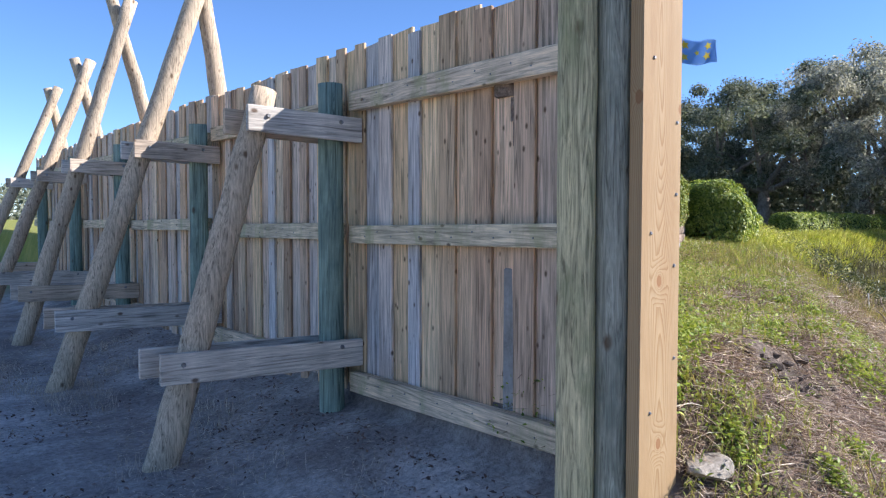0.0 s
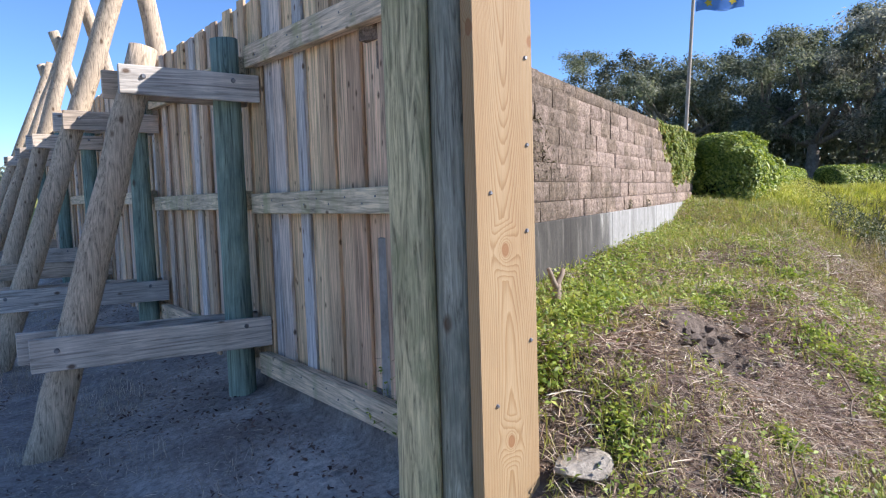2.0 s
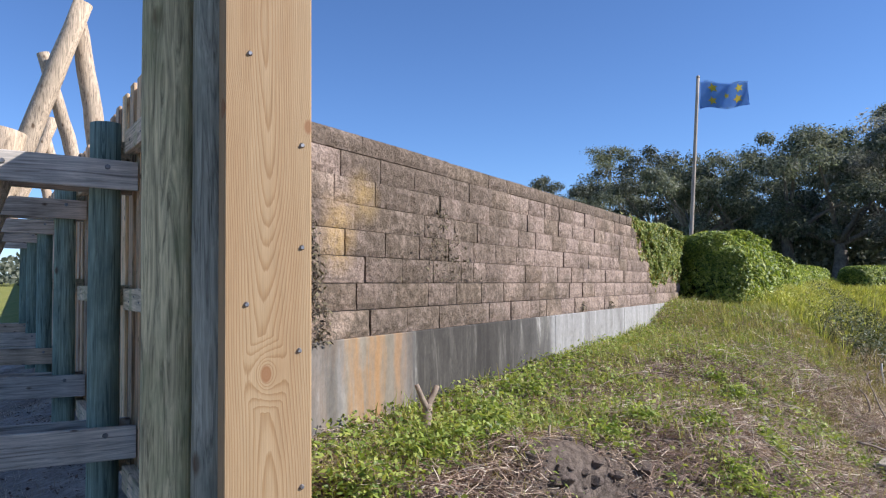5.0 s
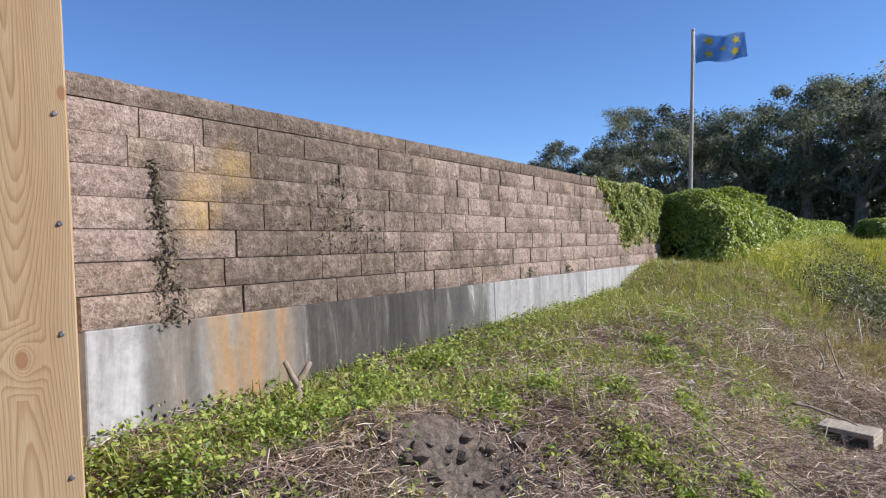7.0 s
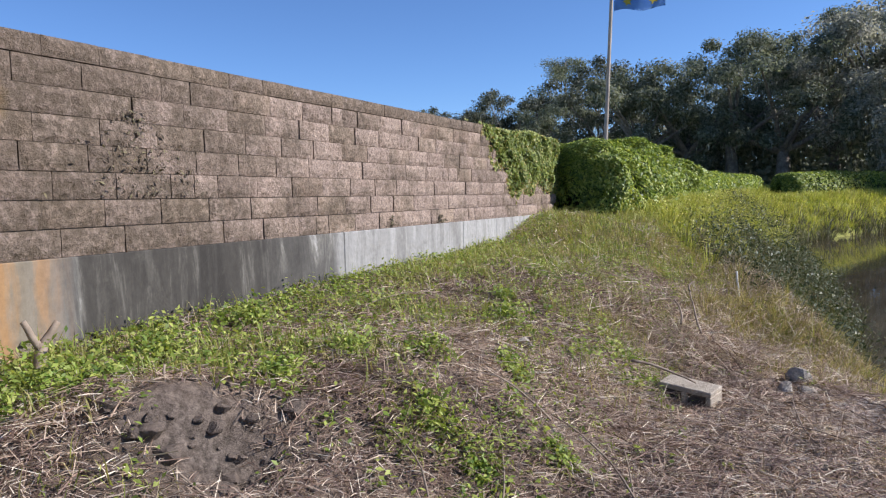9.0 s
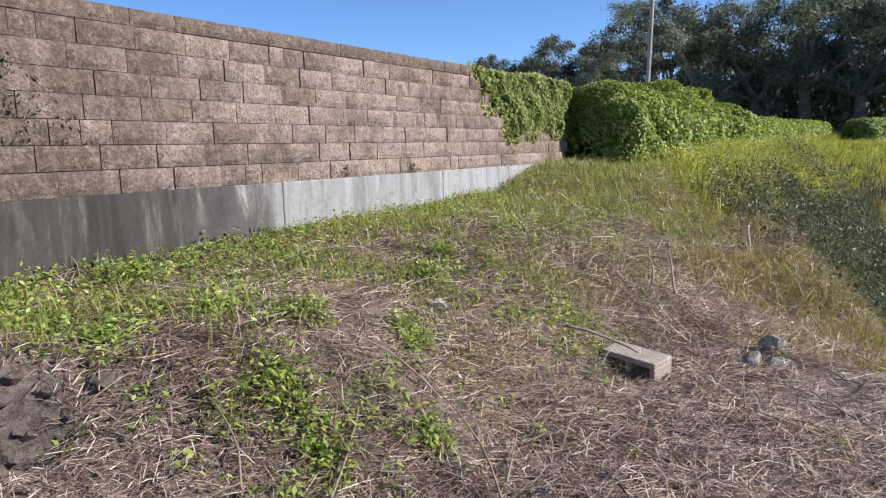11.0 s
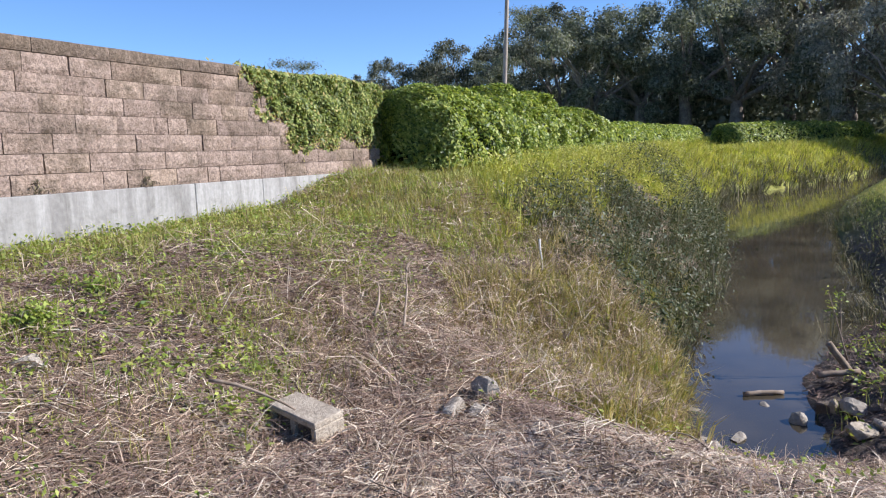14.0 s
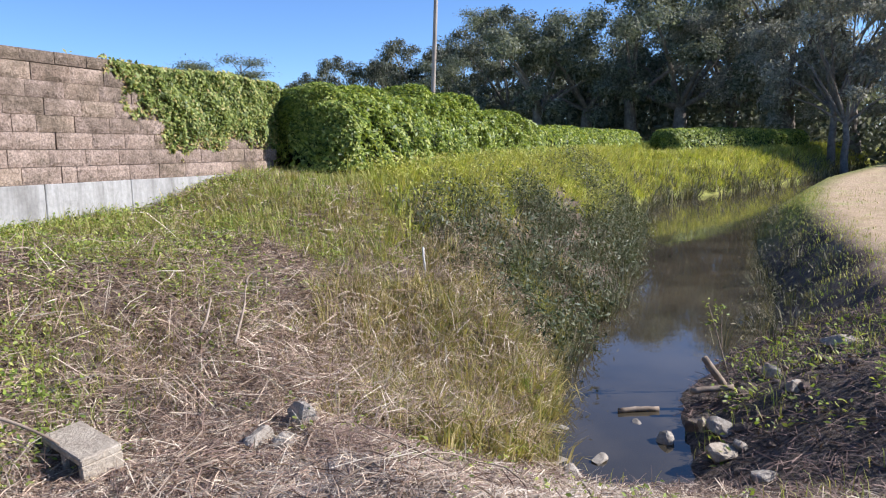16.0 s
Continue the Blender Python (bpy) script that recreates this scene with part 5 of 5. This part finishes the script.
# debris on the mud
P = sprinkle(14000, 11.6, 16.0, 0.0, 4.0, lambda x, y, d, s: (s < 0) * (d > 0.02) * (0.3 + 0.7 * lattice(x, y, 0.4, 46)))
P[:, 2] += rnd(0.0, 0.05, len(P))
stuff(straws("mud_litter", P, rnd(0.04, 0.25, len(P)), rnd(0.003, 0.008, len(P)), gen, M_STRAW_DARK, 0.35), "dark wet litter on the mud", "litter")
x, y = scatter(gen, 260, 12.3, 15.5, 0.6, 3.4)
dd, sd = creek(x, y)
C = grown(gen, x, y, (sd < 0) * (dd > 0.1) * 0.4)
C = np.repeat(C, 12, axis=0)
P = C + np.stack([gen.normal(0, 0.05, len(C)), gen.normal(0, 0.05, len(C)), np.abs(gen.normal(0.05, 0.06, len(C)))], -1)
stuff(leaves("mud_weeds", P, np.array((0.1, -0.1, 1.0)), rnd(0.012, 0.034, len(P)), 0.45, gen, M_WEED), "small green sprouts on the mud", "weeds")


# ---- loose things ----
def rock(name, at, size, seed, mat, label, sink=0.3):
    """A broken stone: a sphere cut flat by a few random planes."""
    r = random.Random(seed)
    bm = bmesh.new()
    bmesh.ops.create_icosphere(bm, subdivisions=3, radius=1)
    for _ in range(9):
        n = Vector((r.gauss(0, 1), r.gauss(0, 1), r.gauss(0, 1))).normalized()
        c = r.uniform(0.5, 0.8)
        for v in bm.verts:
            o = v.co.dot(n) - c
            if o > 0:
                v.co -= n * o
    turn = Matrix.Rotation(r.random() * 6.3, 4, "Z")
    for v in bm.verts:
        v.co = turn @ Vector((v.co.x * size[0], v.co.y * size[1], v.co.z * size[2])) + Vector((r.uniform(-1, 1), r.uniform(-1, 1), r.uniform(-1, 1))) * 0.03 * size[2]
    z = float(land(at[0], at[1])) if at[2] is None else at[2]
    bm.transform(Matrix.Translation((at[0], at[1], z + size[2] * (0.7 - sink))))
    me = bpy.data.meshes.new(name)
    bm.to_mesh(me)
    bm.free()
    me.materials.append(mat)
    return tagged(new(name, me), label, "rock", "loose rocks")


rock("rock", (3.47, 2.33, None), (0.17, 0.12, 0.08), 8, M_ROCK, "pale broken rock at the fence's end", 0.2)
rock("rock", (9.56, 2.93, None), (0.12, 0.07, 0.12), 2, M_ROCK, "pale upright stone among dry grass", 0.6)
rock("rock", (9.26, 2.84, None), (0.12, 0.08, 0.09), 3, M_ROCK, "grey broken stone among dry grass", 0.5)
rock("rock", (9.38, 2.75, None), (0.12, 0.09, 0.06), 4, M_ROCK, "small grey stone in straw", 0.45)
rock("rock", (9.72, 3.1, None), (0.05, 0.04, 0.06), 5, M_ROCK, "small pale stone by green grass")
rock("rock", (7.22, 3.48, None), (0.1, 0.06, 0.05), 6, M_ROCK, "small flat stone in dry litter")
rock("rock", (8.95, 1.95, None), (0.12, 0.07, 0.04), 7, M_ROCK, "pale stone lying in trampled straw")
for i, (x, y, sx, sy, sz) in enumerate(((12.51, 2.66, 0.1, 0.07, 0.09), (11.85, 2.75, 0.1, 0.06, 0.05), (11.61, 3.01, 0.16, 0.06, 0.04), (11.46, 2.66, 0.14, 0.13, 0.1), (12.09, 3.41, 0.14, 0.05, 0.02), (12.66, 3.03, 0.07, 0.04, 0.03))):
    rock("rock", (x, y, WATER - 0.01), (sx, sy, sz), 20 + i, M_ROCK, "wet pale rock standing in the creek", 0.5)
for i, (x, y, sx, sy, sz) in enumerate(((12.36, 2.08, 0.13, 0.1, 0.1), (12.5, 2.02, 0.07, 0.06, 0.06), (12.75, 2.32, 0.14, 0.11, 0.1), (12.8, 2.5, 0.06, 0.05, 0.08), (13.3, 2.05, 0.1, 0.09, 0.06), (13.85, 2.5, 0.13, 0.1, 0.07), (14.6, 2.3, 0.2, 0.12, 0.08), (12.1, 1.6, 0.12, 0.08, 0.04))):
    rock("rock", (x, y, None), (sx, sy, sz), 40 + i, M_ROCK if i % 3 else M_CMU, "rough grey rock on the muddy bank")
# dark clods on the mud and round the dug heap
M_CLOD = plain("dark_clod", [(0.3, (0.10, 0.078, 0.063)), (0.6, (0.19, 0.147, 0.115)), (0.8, (0.29, 0.225, 0.175))], 14, second=[(0.3, grey(0.5)), (0.7, grey(1.2))], bump=0.8)
rc = random.Random(77)
for i in range(100):
    if i < 50:
        x, y = rc.gauss(4.92, 0.24), rc.gauss(2.74, 0.11)
        sc = rc.uniform(0.012, 0.045) if i > 14 else rc.uniform(0.05, 0.1)
    else:
        x, y = rc.uniform(12.5, 14.4), rc.uniform(1.7, 3.0)
        sc = rc.uniform(0.03, 0.1)
        if creek(np.array(x), np.array(y))[0] < 0.1:
            continue
    ob = rock("soil_clod", (x, y, None), (sc, sc * 0.8, sc * 0.5), 100 + i, M_CLOD, "dark clod of dug earth", 0.55 if i < 50 else 0.5)
    tagged(ob, "dark clod of dug earth", "soil", "clods of dug earth")


def hollow_block(at, turn, label):
    """An old two-core concrete block: two face shells and three webs."""
    ob = thing("concrete_block", at, label, "concrete block")
    m = pose(*at, *turn)
    L, W, H, T = 0.4, 0.2, 0.2, 0.038
    pieces = (("face_shell", (0, L, 0, T, 0, H)), ("face_shell", (0, L, W - T, W, 0, H)), ("web", (0, T, T, W - T, 0, H)), ("web", (L / 2 - T / 2, L / 2 + T / 2, T, W - T, 0.002, H - 0.002)), ("web", (L - T, L, T, W - T, 0, H)))
    for nm, b6 in pieces:
        bm = box(bmesh.new(), *b6, 0.006)
        bm.transform(m @ Matrix.Translation((-L / 2, -W / 2, -H / 2)))
        part(nm, bm, M_CMU, ob)
    for k in (0, 1):
        bm = box(bmesh.new(), T + 0.002 + k * (L / 2 - T / 2), L / 2 - T / 2 - 0.002 + k * (L / 2 - T / 2), T + 0.002, W - T - 0.002, 0.02, H - 0.022, 0.004)
        bm.transform(m @ Matrix.Translation((-L / 2, -W / 2, -H / 2)))
        part("soil_plug", bm, M_CLOD, ob, "dark soil filling a core")
    return ob


hollow_block((8.47, 3.1, -0.12), (95, 4, -76), "old tan hollow concrete block half sunk in dry grass")
tagged(part("concrete_block", box(bmesh.new(), 12.78, 13.1, 2.52, 2.66, -1.04, -0.9, 0.012), M_CLOD, None), "dark wet concrete block at the water's edge", "concrete block")


def stick(name, a, b, r0, r1, label, category="stick", seed=1, bend=0.03, mat=None, group=""):
    rr = random.Random(seed)
    ob = part(name, log(a, b, r0, r1, rr, 7, 8, min(r0 * 0.12, 0.004) if r0 > 0.02 else r0 * 0.4, True, bend if r0 < 0.02 else bend * 0.3), mat or M_TWIG, None, "", True)
    return tagged(ob, label, category, group)


stick("floating_log", (12.72, 3.28, WATER + 0.015), (13.02, 3.08, WATER + 0.02), 0.024, 0.02, "short pale log floating on the creek", "log")
stick("log", (13.5, 2.76, -0.8), (13.38, 2.88, -0.55), 0.034, 0.03, "broken grey log end leaning out of the mud", "log", 3, 0.0)
stick("log", (13.15, 2.85, -0.79), (13.42, 2.62, -0.76), 0.03, 0.024, "short pale log lying on the mud", "log", 4, 0.0)
M_STAKE = plain("white_stake", [(0.3, (0.5, 0.48, 0.44)), (0.7, (0.7, 0.68, 0.62))], 9)
stick("stake", (12.22, 5.34, -0.4), (12.18, 5.38, 0.31), 0.014, 0.012, "thin pale stake standing in bank grass", "stake", 5, 0.0, M_STAKE)
stick("fallen_log", (12.05, 7.55, 0.83), (12.6, 7.95, 0.93), 0.07, 0.05, "short grey log lying on the grass", "log", 6, 0.02)
rs = random.Random(9)
for i in range(60):
    x, y = rs.uniform(4.2, 10.8), rs.uniform(1.3, 5.2)
    if uv(x, y)[1] < 0.8 or creek(np.array(x), np.array(y))[0] < 0.6:
        continue
    h, ln = rs.uniform(0, 3.14), rs.uniform(0.25, 0.75)
    bx, by = x + math.cos(h) * ln, y + math.sin(h) * ln
    stick("twig", (x, y, float(land(x, y)) + 0.015), (bx, by, float(land(bx, by)) + rs.uniform(0.02, 0.16)), 0.0065, 0.003, "thin bare dead twig lying in dry litter", "twig", i, rs.uniform(-0.06, 0.06), None, "dead twigs on the bank")
for a, b in (((9.55, 3.85, 0.1), (9.78, 4.15, 0.42)), ((9.78, 4.15, 0.42), (9.9, 4.2, 0.5)), ((8.0, 3.22, 0.2), (8.35, 2.95, 0.03)), ((9.35, 3.9, 0.2), (9.5, 4.1, 0.38)), ((4.72, 2.9, 0.5), (4.8, 2.95, 0.72))):
    stick("twig", a, b, 0.011, 0.006, "bare pale dead branch standing out of the grass", "twig", 70, 0.03, None, "dead twigs on the bank")
# the cut stump at the wall's foot
stump = thing("stump", (4.33, 3.46, 0.6), "small cut stump with short forks at the wall's foot", "stump")
part("stem", log((4.33, 3.46, 0.5), (4.36, 3.5, 0.79), 0.035, 0.027, rng, 5, 9, 0.006), M_TWIG, stump, "", True)
part("fork", log((4.355, 3.49, 0.76), (4.29, 3.5, 0.9), 0.02, 0.014, rng, 4, 8, 0.003), M_TWIG, stump, "", True)
part("fork", log((4.36, 3.5, 0.77), (4.44, 3.52, 0.88), 0.022, 0.015, rng, 4, 8, 0.003), M_TWIG, stump, "", True)
# dead vines clinging to the wall
M_VINE = leaf("dead_vine", [(0.0, (0.05, 0.04, 0.03)), (0.6, (0.11, 0.09, 0.06)), (1.0, (0.22, 0.19, 0.1))], 0.8, 0.1)
for k, (u0, z0, z1, spread, cnt) in enumerate(((0.42, 1.15, 2.0, 0.05, 520), (1.95, 1.5, 2.02, 0.26, 300), (4.9, 1.18, 1.28, 0.05, 60), (6.0, 1.18, 1.26, 0.05, 45))):
    q = gen.random(cnt)
    uu = u0 + gen.normal(0, spread, cnt) * (1.2 - q)
    zz = z0 + (z1 - z0) * q
    oo = face_out(zz) + rnd(0.005, 0.05, cnt)
    P = np.stack([WALL_AT[0] + WALL_DIR[0] * uu + WALL_OUT[0] * oo, WALL_AT[1] + WALL_DIR[1] * uu + WALL_OUT[1] * oo, zz - FALL * uu], -1)
    ob = leaves("dead_vine", P, np.array((WALL_OUT[0], WALL_OUT[1], 0.2)), rnd(0.008, 0.024, cnt), 0.35, gen, M_VINE)
    tagged(ob, "withered brown vine clinging to the block wall", "vine", "dead vines on the wall")

# a thin sapling on the mud
sapling = thing("sapling", (13.95, 3.0, -0.75), "thin bare sapling with a few green leaves on the mud", "sapling")
part("stem", log((13.95, 3.0, -0.85), (13.8, 3.12, -0.18), 0.009, 0.004, rng, 6, 6, 0.004), M_TWIG, sapling, "", True)
part("stem", log((13.9, 3.04, -0.6), (13.98, 3.1, -0.25), 0.006, 0.003, rng, 5, 6, 0.004), M_TWIG, sapling, "", True)
q = np.concatenate([np.stack([rnd(13.74, 13.9, 26), rnd(3.05, 3.18, 26), rnd(-0.42, -0.14, 26)], -1), np.stack([rnd(13.92, 14.02, 14), rnd(3.05, 3.15, 14), rnd(-0.36, -0.2, 14)], -1)])
stuff(leaves("foliage", q, np.array((0.1, -0.1, 1.0)), rnd(0.018, 0.034, len(q)), 0.4, gen, M_WEED, sapling), "", "")


# ---- the wall's pieces ----
def block_mesh(seed, length, height, depth=0.2, rough=0.012, cap=False):
    """One split-face block: a broken front, plain sides; origin at its lower left front corner."""
    r = random.Random(seed)
    bm = bmesh.new()
    nx, nz = (max(3, round(length / 0.042)), 4) if not cap else (8, 3)
    cl = [(r.uniform(0, length), r.uniform(0, height), r.uniform(0.04, 0.1), r.uniform(-0.4, 1.0)) for _ in range(5)]
    tilt = r.uniform(-0.006, 0.006)
    g = []
    for i in range(nx + 1):
        row = []
        for j in range(nz + 1):
            edge = i in (0, nx) or j in (0, nz)
            x = length * i / nx + (0 if i in (0, nx) else r.uniform(-0.009, 0.009))
            z = height * j / nz + (0 if j in (0, nz) else r.uniform(-0.008, 0.008))
            lump = sum(w * math.exp(-((x - cx) ** 2 + (z - cz) ** 2) / (s * s)) for cx, cz, s, w in cl)
            d = r.uniform(-0.001, 0.004) if edge else -rough * (0.35 + 0.55 * lump) - r.uniform(0, rough * 0.6)
            row.append(bm.verts.new((x, d + tilt * (x / length - 0.5), z)))
        g.append(row)
    for i in range(nx):
        for j in range(nz):
            bm.faces.new((g[i][j], g[i + 1][j], g[i + 1][j + 1], g[i][j + 1]))
    rim = [g[i][0] for i in range(nx + 1)] + [g[nx][j] for j in range(1, nz + 1)] + [g[i][nz] for i in range(nx - 1, -1, -1)] + [g[0][j] for j in range(nz - 1, 0, -1)]
    corner = [g[0][0], g[nx][0], g[nx][nz], g[0][nz]]
    back = {v: bm.verts.new((x, depth, z)) for v, (x, z) in zip(corner, ((0, 0), (length, 0), (length, height), (0, height)))}
    for k in range(4):
        a, b = corner[k], corner[(k + 1) % 4]
        ia, ib = rim.index(a), rim.index(b)
        seq = rim[ia:ib + 1] if ib > ia else rim[ia:] + rim[:ib + 1]
        bm.faces.new([back[a], back[b]] + seq[::-1])
    me = bpy.data.meshes.new("brick")
    bm.to_mesh(me)
    bm.free()
    me.materials.append(M_COPING if cap else M_BLOCK)
    return me


rb = random.Random(12)
GAP = 0.006
full = [block_mesh(s, BLOCK - GAP, COURSE - GAP) for s in range(14)]
caps = [block_mesh(60 + s, 0.367, 0.112, 0.3, 0.009, True) for s in range(6)]
for k in range(COURSES):
    # the first joint of each course, then whole blocks; here and there a block is split in two
    first_joint = (0.51, 0.40, 0.51, 0.34, 0.45, 0.29, 0.38)[k]
    u = first_joint
    pieces = [(WALL_START, block_mesh(200 + k, first_joint - WALL_START - GAP, COURSE - GAP))]
    while u < WALL_LEN - 0.2:
        if rb.random() < 0.09:
            lead = rb.choice((0.17, 0.2, 0.25))
            pieces += [(u, block_mesh(300 + len(pieces) + 50 * k, lead - GAP, COURSE - GAP)), (u + lead, block_mesh(700 + len(pieces) + 50 * k, BLOCK - lead - GAP, COURSE - GAP))]
        else:
            pieces.append((u, full[rb.randrange(14)]))
        u += BLOCK
    for u, me in pieces:
        ob = new("brick", me)
        ob.matrix_basis = wall_pose(u + rb.uniform(-0.0015, 0.0015), BASE_OUT - SETBACK * k + rb.uniform(-0.007, 0.007), 1.17 + COURSE * k)
        under(ob, wall)
u = -0.07
while u < WALL_LEN - 0.3:
    ob = new("coping_stone", caps[rb.randrange(6)])
    ob.matrix_basis = wall_pose(u, -0.02 + rb.uniform(-0.004, 0.004), 1.172 + COURSE * COURSES + rb.uniform(0, 0.004))
    under(ob, wall)
    u += 0.37
footing = thing("footing", (3.32, 3.45, 0.6), "stained grey concrete footing under the block wall", "footing", kind="structure")
cuts = [WALL_START - 0.01, 4.06, 6.58, 7.62, 9.0, WALL_LEN]
for a, b in zip(cuts, cuts[1:]):
    bm = box(bmesh.new(), a + 0.003, b - 0.003, -FOOT_OUT + rb.uniform(0, 0.004), 0.25, 0.2, 1.168, 0.006)
    bm.transform(wall_pose(0, 0, 0))
    part("concrete_panel", bm, M_CONCRETE, footing)
